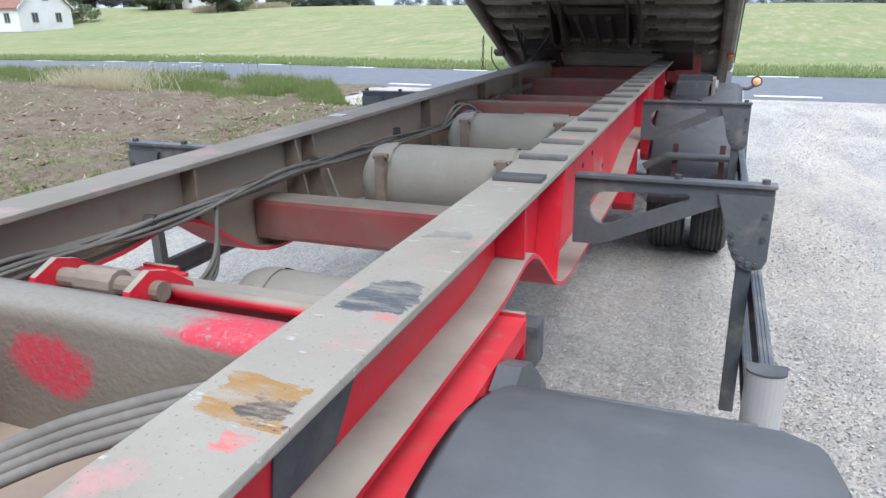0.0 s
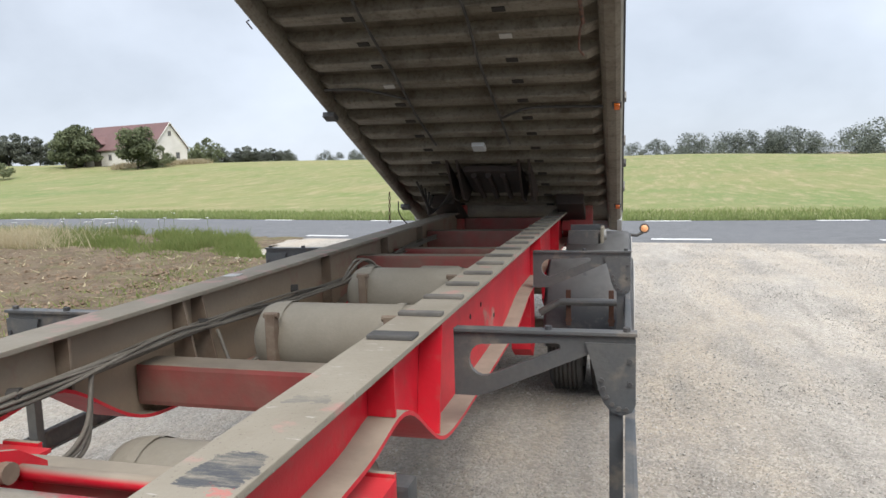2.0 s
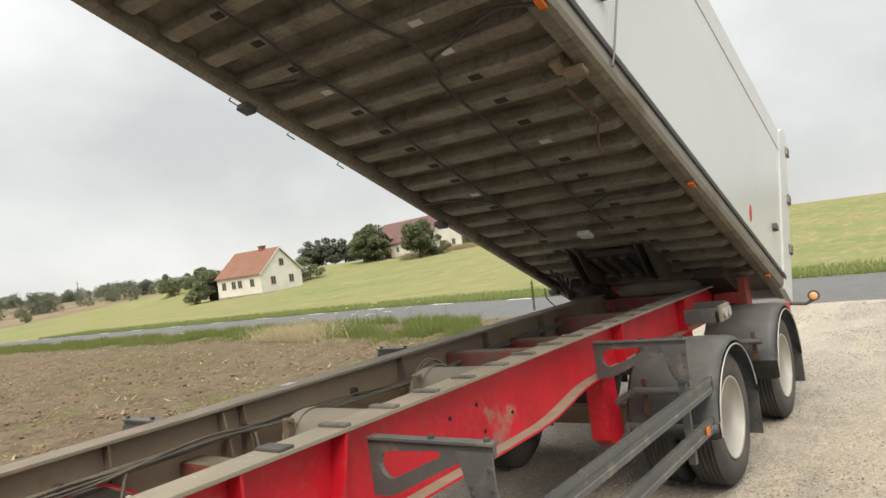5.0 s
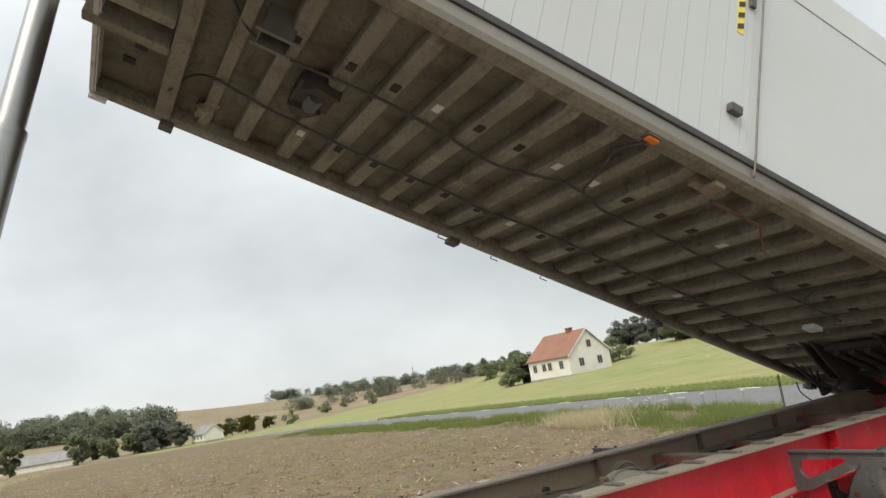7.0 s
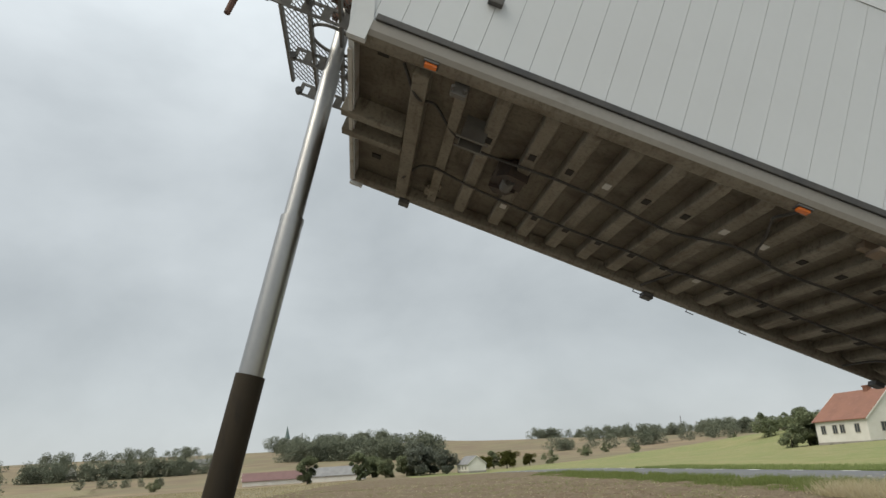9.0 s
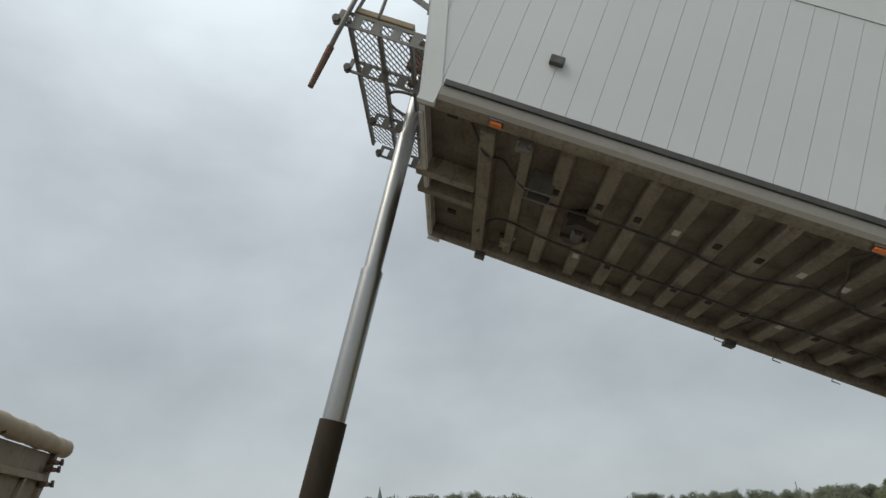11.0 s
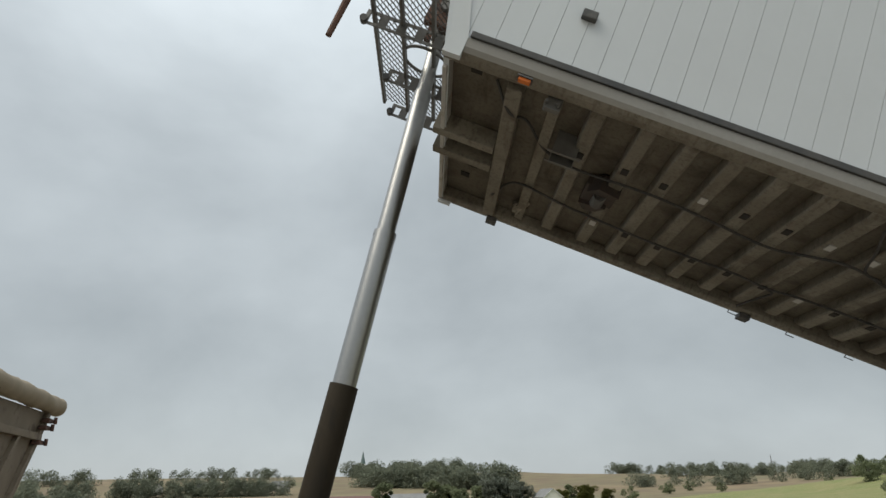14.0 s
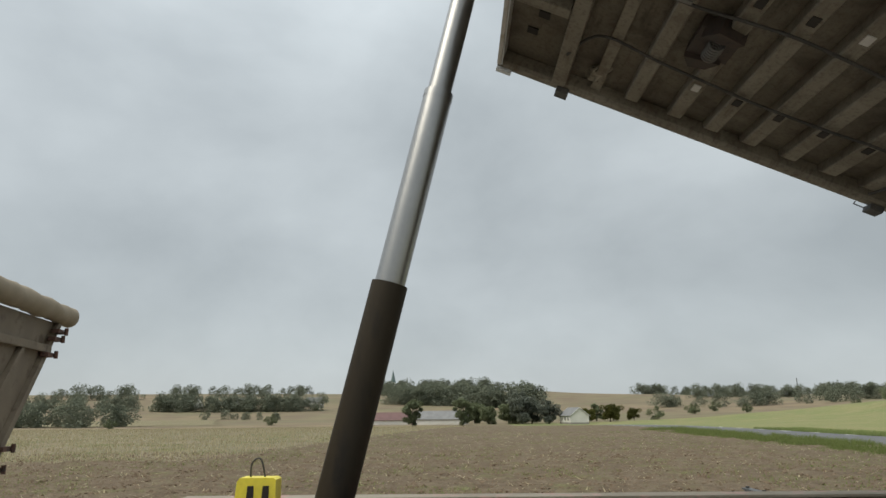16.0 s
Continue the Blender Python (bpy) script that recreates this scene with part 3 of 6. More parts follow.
field = sheet("ploughed_field", steps((-135, -40, 95), (-40, -4, 180)), steps((-45, 0, 90), (0, 26, 130)), 0.02, M_SOIL,
              lambda x, y: y < (road_mid(x) - 2.9 if x < -7.2 else verge_front(x) + 0.3 * noise.noise((x, y, 1))) and x < -4.9 + 0.6 * noise.noise((y * 0.5, 0, 4)) and x > -132 + 0.9 * y
              and not (x < -24 - 3 * noise.noise((y * 0.2, 0, 8)) and y < -3 - 0.16 * (x + 60)),
              lambda x, y: 0.05 * noise.noise((x * 1.3, y * 1.3, 0)) + 0.045 * noise.noise((x * 4, y * 4, 5)) + 0.012 * math.sin(7.5 * (y + 0.25 * x) + 3 * noise.noise((x * 0.4, y * 0.4, 2))))
tagged(field, "brown tilled field with clods and bits of straw", "field", kind="structure")
stubble = sheet("stubble_field", steps((-190, -20, 85)), steps((-160, 10, 85)), 0.01, M_STUBBLE,
                lambda x, y: (x < -23 and y < -2 - 0.16 * (x + 60)), lambda x, y: 0.05 * noise.noise((x, y, 2)))
tagged(stubble, "pale straw stubble field", "field", kind="structure")

def hill_field(x, y):
    a, r = math.degrees(math.atan2(-x, y)), math.hypot(x, y)
    return 108.5 + 0.8 * noise.noise((r * 0.02, 0, 1)) < a < 121 and 300 + 12 * noise.noise((a * 0.3, 0, 5)) < r < 455


hill = sheet("stubble_hill", steps((-450, -230, 60)), steps((-270, -80, 60)), 0.12, M_STUBBLE, hill_field)
tagged(hill, "tan stubble field on the far slope", "field", kind="structure")

bm = B()
xs = steps((-190, -30, 60), (-30, 60, 60))
rows = []
for x in xs:
    m0 = road_mid(x)
    rows.append([bm.verts.new((x, m0 + d, land(x, m0 + d) + lift)) for d, lift in ((-2.98, -0.025), (-2.8, 0.03), (-1.5, 0.045), (0, 0.07), (1.5, 0.045), (2.8, 0.03), (2.98, -0.035))])
for a, b in zip(rows, rows[1:]):
    for k in range(6):
        bm.faces.new((a[k], b[k], b[k + 1], a[k + 1]))
road = tagged(link_mesh("road", bm, M_ROAD, True), "grey asphalt country road with broken white edge lines", "road", kind="structure")
for side in (-2.55, 2.55):
    x = -150.0
    while x < 45:
        bm = B()
        q = [(x, road_mid(x) + side - 0.13), (x + 1.3, road_mid(x + 1.3) + side - 0.13), (x + 1.3, road_mid(x + 1.3) + side + 0.13), (x, road_mid(x) + side + 0.13)]
        bm.faces.new([bm.verts.new((a, b, land(a, b) + 0.043)) for a, b in q])
        part("edge_line", bm, M_LINE, road)
        x += 4.6


# ---------- trailer chassis ----------
chassis = thing("trailer_chassis", "red dusty steel tipping trailer chassis standing on gravel", "trailer chassis")
LOWER = [(0.35, 1.08), (3.2, 1.08), (3.42, 1.125), (3.52, 1.11), (3.66, 1.0), (3.82, 0.885), (3.95, 0.85), (4.2, 0.84), (5.55, 0.85), (5.75, 0.87), (6.15, 0.95), (6.4, 0.965), (9.75, 0.965)]



def low(y):
    for (a, za), (b, zb) in zip(LOWER, LOWER[1:]):
        if a <= y <= b:
            return za + (zb - za) * (y - a) / (b - a)
    return LOWER[-1][1]


# the bends of the bottom flange are rolled, not folded
flow = [low(0.35 + 0.047 * k) for k in range(201)]
for _ in range(4):
    flow = [flow[0]] + [0.25 * a + 0.5 * b + 0.25 * c for a, b, c in zip(flow, flow[1:], flow[2:])] + [flow[-1]]
LOWER = [(0.35 + 0.047 * k, z) for k, z in enumerate(flow)]

for side in (1, -1):
    off = 0.0 if side > 0 else -0.2
    bm = B()
    box(bm, *sorted((side * 0.425, side * 0.6)), 0.35, 9.75, 1.282, 1.3, 0.004)
    rail = part("rail", bm, M_FLANGE if side > 0 else M_TOP, chassis, "main rail with a dust-covered top flange")
    rail.matrix_basis = pose(off, 0, 0)
    bm = B()
    vs = extrude(bm, [(y, z + 0.008) for y, z in LOWER] + [(9.75, 1.283), (0.35, 1.283)], side * 0.497, side * 0.509)
    bm.normal_update()
    bmesh.ops.recalc_face_normals(bm, faces=bm.faces)
    for f in bm.faces:
        f.material_index = 1 if f.normal.x * side < -0.5 else 0
    part("web", bm, [M_RED, M_LINED], rail, "bright red outer web, muddy on the inside")
    bm = B()
    rings = []
    for y, z in [(a, b) for p, q in zip(LOWER, LOWER[1:]) for a, b in (p,)] + [LOWER[-1]]:
        rings.append([bm.verts.new((side * x, y, z + dz)) for x, dz in ((0.425, 0), (0.6, 0), (0.6, 0.014), (0.425, 0.014))])
    for a, b in zip(rings, rings[1:]):
        for k in range(4):
            bm.faces.new((a[k], a[(k + 1) % 4], b[(k + 1) % 4], b[k]))
    part("bottom_flange", bm, M_RED, rail, "red bottom flange covered with dust")
    for y in (1.9, 3.4, 6.9, 8.4):
        bm = B()
        box(bm, *sorted((side * 0.511, side * 0.592)), y - 0.006, y + 0.006, low(y) + 0.016, 1.281)
        part("stiffener", bm, M_RED_PLATE, rail)
    bm = B()
    extrude(bm, [(3.93, 1.281), (3.945, 1.281), (3.86, low(3.86) + 0.02), (3.845, low(3.845) + 0.02)], side * 0.511, side * 0.592)
    part("stiffener", bm, M_RED_PLATE, rail)
    for y in ((1.75, 3.55, 4.2, 4.34, 5.75, 6.9, 7.9) if side < 0 else (1.75, 3.15, 3.92, 4.08, 5.4, 6.6, 7.8)):
        bm = B()
        if y in (3.92, 4.08, 5.4, 4.2, 4.34):
            extrude(bm, [(0.496, 1.281), (0.44, 1.281), (0.36, low(y) + 0.03), (0.496, low(y) + 0.03)] if side > 0 else [(-0.496, 1.281), (-0.44, 1.281), (-0.36, low(y) + 0.03), (-0.496, low(y) + 0.03)], y - 0.006, y + 0.006, "y")
        else:
            box(bm, *sorted((side * 0.435, side * 0.496)), y - 0.006, y + 0.006, low(y) + 0.015, 1.281)
        part("inner_stiffener", bm, M_MUD, rail)
    for y, z in ((4.75, 1.12), (5.0, 1.13), (5.05, 0.97), (4.7, 0.93), (5.35, 1.0)):
        bm = B()
        # dark disc on the web, no hole is cut
        tube(bm, [(side * 0.508, y, z), (side * 0.512, y, z)], 0.013, 8)
        part("drain_hole", bm, M_GAP, rail)

# rubber pads and paint marks on the top flanges
for k, y in enumerate((3.62, 3.95, 4.27, 4.58, 4.9, 5.24, 5.56, 5.9, 6.22, 6.54, 6.86, 7.18, 7.5, 7.82, 8.14, 8.46)):
    bm = B()
    w, h = (0.036, 0.014) if k == 0 else (0.022, 0.014)
    box(bm, 0.44 + 0.012 * math.sin(k * 5.1), 0.59, y - w, y + w, 1.3005, 1.3 + h, 0.004)
    part("rubber_pad", bm, M_PAD if k == 0 else M_PAD_DUST, chassis)
bm = B()
box(bm, -0.775, -0.7, 4.72, 4.8, 1.3005, 1.305, 0.002)
part("rubber_pad", bm, M_SILL, chassis, "worn pale slide pad")


bm = B()
extrude(bm, [(2.3, 1.1), (2.48, 1.1), (2.57, 1.2), (2.56, 1.278), (2.42, 1.278), (2.32, 1.2)], 0.5096, 0.513)
part("paint_patch", bm, M_PATCH, chassis, "black touch-up paint on the web")

# cross members
bm = B()
box(bm, -0.69, 0.49, 2.585, 2.71, 0.82, 1.2, 0.04)
part("front_bolster", bm, M_BOLSTER, chassis, "dust-covered red box-section cross member", True)
bm = B()
box(bm, -0.69, 0.49, 2.3, 2.585, 0.84, 0.88, 0.006)
box(bm, -0.69, 0.49, 2.3, 2.315, 0.88, 0.93, 0.004)
part("bolster_flange", bm, M_LINED, chassis)
bm = B()
box(bm, -0.69, 0.49, 2.93, 3.05, 1.02, 1.1, 0.01)
part("cross_member", bm, M_RED_WORN, chassis)
bm = B()
tube(bm, [(-0.2, 2.9, 1.125), (0.48, 2.9, 1.125)], 0.02, 10)
part("cross_tube", bm, M_RED, chassis, smooth=True)
for x in (-0.2, -0.5):
    bm = B()
    extrude(bm, [(2.73, 1.02), (2.98, 1.02), (2.98, 1.12), (2.9, 1.18), (2.84, 1.2), (2.77, 1.17)], x - 0.01, x + 0.01)
    part("lug", bm, M_RED, chassis, "bright red lug plate")
bm = B()
tube(bm, [(-0.53, 2.85, 1.145), (-0.165, 2.85, 1.145)], 0.026, 12)
tube(bm, [(-0.42, 2.85, 1.145), (-0.3, 2.85, 1.145)], 0.04, 12)
part("pin", bm, M_MUD, chassis, "greasy pin")
for y, z, w in ((4.0, 1.075, 0.07), (5.15, 1.0, 0.05), (6.4, 1.2, 0.06), (7.25, 1.15, 0.06), (8.3, 1.2, 0.08), (9.65, 1.22, 0.07)):
    bm = B()
    box(bm, -0.69, 0.49, y - w, y + w, z - 0.17, z, 0.02)
    part("cross_member", bm, M_RED_MUD, chassis)
bm = B()
box(bm, -0.69, 0.49, 0.4, 0.6, 0.95, 1.2, 0.02)
part("head_beam", bm, M_RED, chassis)
bm = B()
box(bm, -0.69, 0.49, 1.0, 1.5, 0.86, 0.93, 0.01)
part("cylinder_bed", bm, M_RED_WORN, chassis)

# air tanks
for x0, x1, y, z, r in ((-0.42, 0.4, 4.55, 1.045, 0.165), (-0.42, 0.4, 5.68, 1.045, 0.165), (-0.5, 0.4, 3.62, 0.73, 0.17)):
    bm = B()
    lathe(bm, [(x0 - 0.05, 0.02), (x0 - 0.04, r * 0.55), (x0, r * 0.92), (x0 + 0.04, r), (x1 - 0.04, r), (x1, r * 0.92), (x1 + 0.04, r * 0.55), (x1 + 0.05, 0.02)], (0, y, z), "x", 28)
    tank = part("air_tank", bm, M_TANK, chassis, "dust-grey cylindrical air tank", True)
    for x in (x0 + 0.1, x1 - 0.16):
        bm = B()
        pts = [(x, y + (r + 0.006) * math.cos(radians(a)), z + (r + 0.006) * math.sin(radians(a))) for a in range(-30, 211, 12)]
        for p, q in zip(pts, pts[1:]):
            bm.faces.new([bm.verts.new(v) for v in ((p[0] - 0.02, p[1], p[2]), (p[0] + 0.02, p[1], p[2]), (q[0] + 0.02, q[1], q[2]), (q[0] - 0.02, q[1], q[2]))])
        bmesh.ops.remove_doubles(bm, verts=bm.verts, dist=0.0005)
        part("strap", bm, M_TANK, tank)
        bm = B()
        box(bm, x - 0.022, x + 0.022, y - r - 0.03, y - r + 0.02, z - 0.14, z + 0.15, 0.004)
        tube(bm, [(x - 0.035, y - r - 0.006, z + 0.14), (x + 0.035, y - r - 0.006, z + 0.14)], 0.014, 8)
        part("strap_clamp", bm, M_MUD, tank)

# valve block and hoses between the rails
bm = B()
box(bm, -0.12, 0.14, 6.0, 6.13, 1.08, 1.16, 0.008)
for k in range(6):
    tube(bm, [(-0.1 + 0.042 * k, 5.985, 1.13), (-0.1 + 0.042 * k, 5.93, 1.1)], 0.012, 8)
part("valve_block", bm, M_TANK, chassis, "dusty air valve block")


def hose(points, r, material=None, name="hose", parent=None, label=""):
    bm = B()
    tube(bm, smooth_path(points), r, 8)
    return part(name, bm, material or M_CABLE, parent or chassis, label, True)


rnd = random.Random(4)
for k in range(9):
    j = lambda s=0.028: rnd.uniform(-s, s)  # noqa: E731
    hose([(-0.6 + j(), 1.2, 1.12 + j()), (-0.61 + j(), 2.2, 1.16 + j()), (-0.62 + j(), 2.77, 1.165 + j()), (-0.62 + j(), 3.32, 1.15 + j()), (-0.615 + j(), 4.04, 1.155 + j()), (-0.62 + j(), 4.6, 1.14 + j()),
          (-0.6 + j(), 5.09, 1.125 + j()), (-0.55 + j(0.04), 5.95, 1.1 + j(0.02)), (-0.58 + j(), 6.5, 1.12 + j()), (-0.6 + j(), 7.4, 1.14 + j()), (-0.6 + j(), 8.6, 1.14 + j())], 0.0058 + 0.0016 * (k % 3), name="cable")
for k in range(4):
    hose([(-0.55 + j(), 5.7, 1.1), (-0.4 + j(0.05), 5.85, 1.22 + j(0.03)), (-0.2 + j(0.06), 6.0, 1.0 + j(0.05)), (-0.08 + 0.05 * k, 5.93, 1.1)], 0.008, name="hose")
for k in range(3):
    hose([(-0.6, 3.6, 1.14), (-0.56, 3.5, 0.97 - 0.03 * k), (-0.54, 3.3, 0.93), (-0.58 + 0.02 * k, 2.95, 1.08)], 0.008, name="hose")
hose([(-0.58, 4.35, 1.12), (-0.48, 4.32, 0.95), (-0.42, 4.42, 0.98)], 0.008)
for k in range(4):
    hose([(0.46, 2.56, 1.1 - 0.012 * k), (0.3, 2.5 - 0.012 * k, 1.16 - 0.014 * k), (0.14, 2.36 - 0.014 * k, 1.155 - 0.014 * k), (0.05, 2.24 - 0.016 * k, 1.14 - 0.014 * k), (-0.12, 2.02, 1.09 - 0.015 * k), (-0.42, 1.5, 1.0)], 0.012, name="hose")
for y in (2.5, 3.3, 4.3, 5.2):
    bm = B()
    tube(bm, [(-0.635, y - 0.006, 1.155), (-0.6, y + 0.006, 1.155)], 0.026, 10)
    part("cable_tie", bm, M_BLACK, chassis)

# lower red beam beside the turntable, buffer box
for side in (1, -1):
    bm = B()
    extrude(bm, [(side * a, b) for a, b in ((0.45, 1.008), (0.5, 1.008), (0.5, 0.86), (0.512, 0.86), (0.512, 1.008), (0.626, 1.008), (0.626, 0.96), (0.638, 0.96), (0.638, 1.02), (0.45, 1.02))], 0.9, 3.25, "y")
    part("subframe_angle", bm, M_RED_SPECK, chassis, "bright red angle of the front subframe")
    bm = B()
    box(bm, *sorted((side * 0.5, side * 0.632)), 3.252, 3.268, 0.9, 1.03)
    part("end_plate", bm, M_RED, chassis)
    bm = B()
    box(bm, *sorted((side * 0.57, side * 0.665)), 3.27, 3.35, 0.87, 0.99, 0.015)
    part("rubber_buffer", bm, M_PAD, chassis)
    bm = B()
    extrude(bm, [(2.9, 1.0), (2.97, 1.03), (3.06, 1.0), (3.22, 0.86), (3.24, 0.8), (3.05, 0.8), (2.92, 0.86)], side * 0.645, side * 0.7)
    part("spring_hanger", bm, M_STEEL, chassis)
    bm = B()
    tube(bm, [(side * 0.68, 3.2, 0.83), (side * 0.8, 3.23, 0.815), (side * 1.21, 3.23, 0.815)], 0.021, 12)
    part("guard_stay", bm, M_STEEL, chassis, smooth=True)


# ---------- wheels and mudguards ----------
R = 0.49


def tyre_bm():
    bm = B()
    w = 0.125
    prof = [(-w + 0.02, R - 0.2), (-w, R - 0.17), (-w - 0.008, R - 0.1), (-w + 0.004, R - 0.035), (-w + 0.03, R - 0.006)]
    for k, a in enumerate((-0.082, -0.05, -0.018, 0.018, 0.05, 0.082)):
        prof += [(a - 0.008, R), (a - 0.006, R - 0.012), (a + 0.006, R - 0.012), (a + 0.008, R)]
    prof += [(w - 0.03, R - 0.006), (w - 0.004, R - 0.035), (w + 0.008, R - 0.1), (w, R - 0.17), (w - 0.02, R - 0.2)]
    lathe(bm, prof, (0, 0, 0), "x", 48, True)
    return bm


def rim_bm():
    bm = B()
    lathe(bm, [(0.118, 0.305), (0.128, 0.3), (0.12, 0.285), (0.05, 0.272), (-0.02, 0.25), (-0.05, 0.22), (-0.055, 0.13), (-0.02, 0.12), (-0.015, 0.0)], (0, 0, 0), "x", 40)
    for k in range(10):
        a = 2 * math.pi * k / 10
        y, z = 0.165 * math.cos(a), 0.165 * math.sin(a)
        tube(bm, [(-0.055, y, z), (-0.02, y, z)], 0.016, 6)
    return bm


first_tyre, first_rim = None, None
for y in (2.45, 7.25, 9.15):
    for side in (1, -1):
        for x in (1.09, 0.77):
            turn = pose(side * x, y, R, 0, 0, 0 if side > 0 else 180)
            wheel = tagged(new("wheel"), "twin lorry wheel with dusty black tyre")
            wheel.parent, wheel.matrix_basis = chassis, turn
            if first_tyre is None:
                first_tyre = part("tyre", tyre_bm(), M_RUBBER, wheel, "dusty black tyre with ribbed tread", True)
                first_rim = part("rim", rim_bm(), M_RIM, wheel, "pale grey steel rim", True)
            else:
                twin(first_tyre, wheel)
                twin(first_rim, wheel)
    bm = B()
    tube(bm, [(-1.0, y, R), (1.0, y, R)], 0.07, 14)
    box(bm, -0.5, 0.5, y - 0.07, y + 0.07, R - 0.07, R + 0.07, 0.01)
    part("axle", bm, M_MUD, chassis, smooth=False)
    for side in (1, -1):
        bm = B()
        extrude(bm, [(y - 0.75, 0.97), (y - 0.55, 0.97), (y - 0.5, 0.5), (y - 0.62, 0.42), (y - 0.75, 0.5)], side * 0.42, side * 0.56)
        part("axle_hanger", bm, M_RED, chassis, "red suspension hanger bracket")


def mudguard(y, r, a0, a1, skirt_front, flap):
    """An arched mudguard over a twin wheel with straight skirts."""
    for side in (1, -1):
        bm = B()
        arc = [(y + r * math.cos(radians(a)), R + r * math.sin(radians(a))) for a in [a0 + (a1 - a0) * k / 22 for k in range(23)]]
        arc = [(arc[0][0] + 0.01, arc[0][1] - 0.08)] + arc + [(arc[-1][0] - 0.02, skirt_front)]
        inner = 0.63 if flap else 0.7
        xs = [(inner, -0.02), (inner + 0.03, 0.0), (1.2, 0.0), (1.255, -0.014), (1.275, -0.045), (1.275, -0.075)]
        rows_ = []
        for p in arc:
            d = Vector((p[0] - y, p[1] - R))
            d = d.normalized() if p[1] > R else Vector((math.copysign(1, d.x), 0))
            rows_.append([bm.verts.new((side * x, p[0] + d.x * e, p[1] + d.y * e)) for x, e in xs])
        for a, b in zip(rows_, rows_[1:]):
            for k in range(len(xs) - 1):
                bm.faces.new((a[k], a[k + 1], b[k + 1], b[k]))
        bmesh.ops.solidify(bm, geom=bm.faces[:], thickness=0.006)
        guard = part("mudguard", bm, M_PLASTIC, chassis, "dusty black plastic mudguard", True)
        bm = B()
        pts = [(side * 1.279, p[0] - (p[0] - y) * 0.12, R + (p[1] - R) * 0.885) for p in arc[1:-1]] + [(side * 1.279, arc[-1][0] + 0.075, skirt_front)]
        tube(bm, pts, 0.006, 6)
        part("edge_trim", bm, M_SILL, guard, "pale edge trim")
        for x in (0.82, 1.12):
            bm = B()
            box(bm, *sorted((side * x - 0.018, side * x + 0.018)), arc[-1][0] - 0.014, arc[-1][0] + 0.002, 0.66, 0.92, 0.003)
            tube(bm, [(side * x, arc[-1][0] - 0.02, 0.7), (side * x, arc[-1][0] - 0.01, 0.7)], 0.025, 8)
            part("clamp", bm, M_RUST, guard, "rusty clamp strip")
        bm = B()
        tube(bm, [(side * 0.62, arc[-1][0] - 0.06, 0.76), (side * 0.76, arc[-1][0] - 0.045, 0.84), (side * 1.2, arc[-1][0] - 0.045, 0.84)], 0.026, 10)
        part("stay", bm, M_STEEL, guard, "grey tube stay")
        if flap:
            bm = B()
            box(bm, *sorted((side * 0.66, side * 1.26)), arc[0][0] - 0.01, arc[0][0] + 0.004, 0.2, arc[0][1] + 0.05, 0.002)
            part("mud_flap", bm, M_PAD, guard, "black rubber mud flap")


mudguard(7.25, 0.61, 14, 180, 0.6, True)
mudguard(9.15, 0.61, 8, 180, 0.66, True)
mudguard(2.45, 0.69, 14, 166, 0.7, False)

# ---------- side guards ----------
before_guards = set(chassis.children)
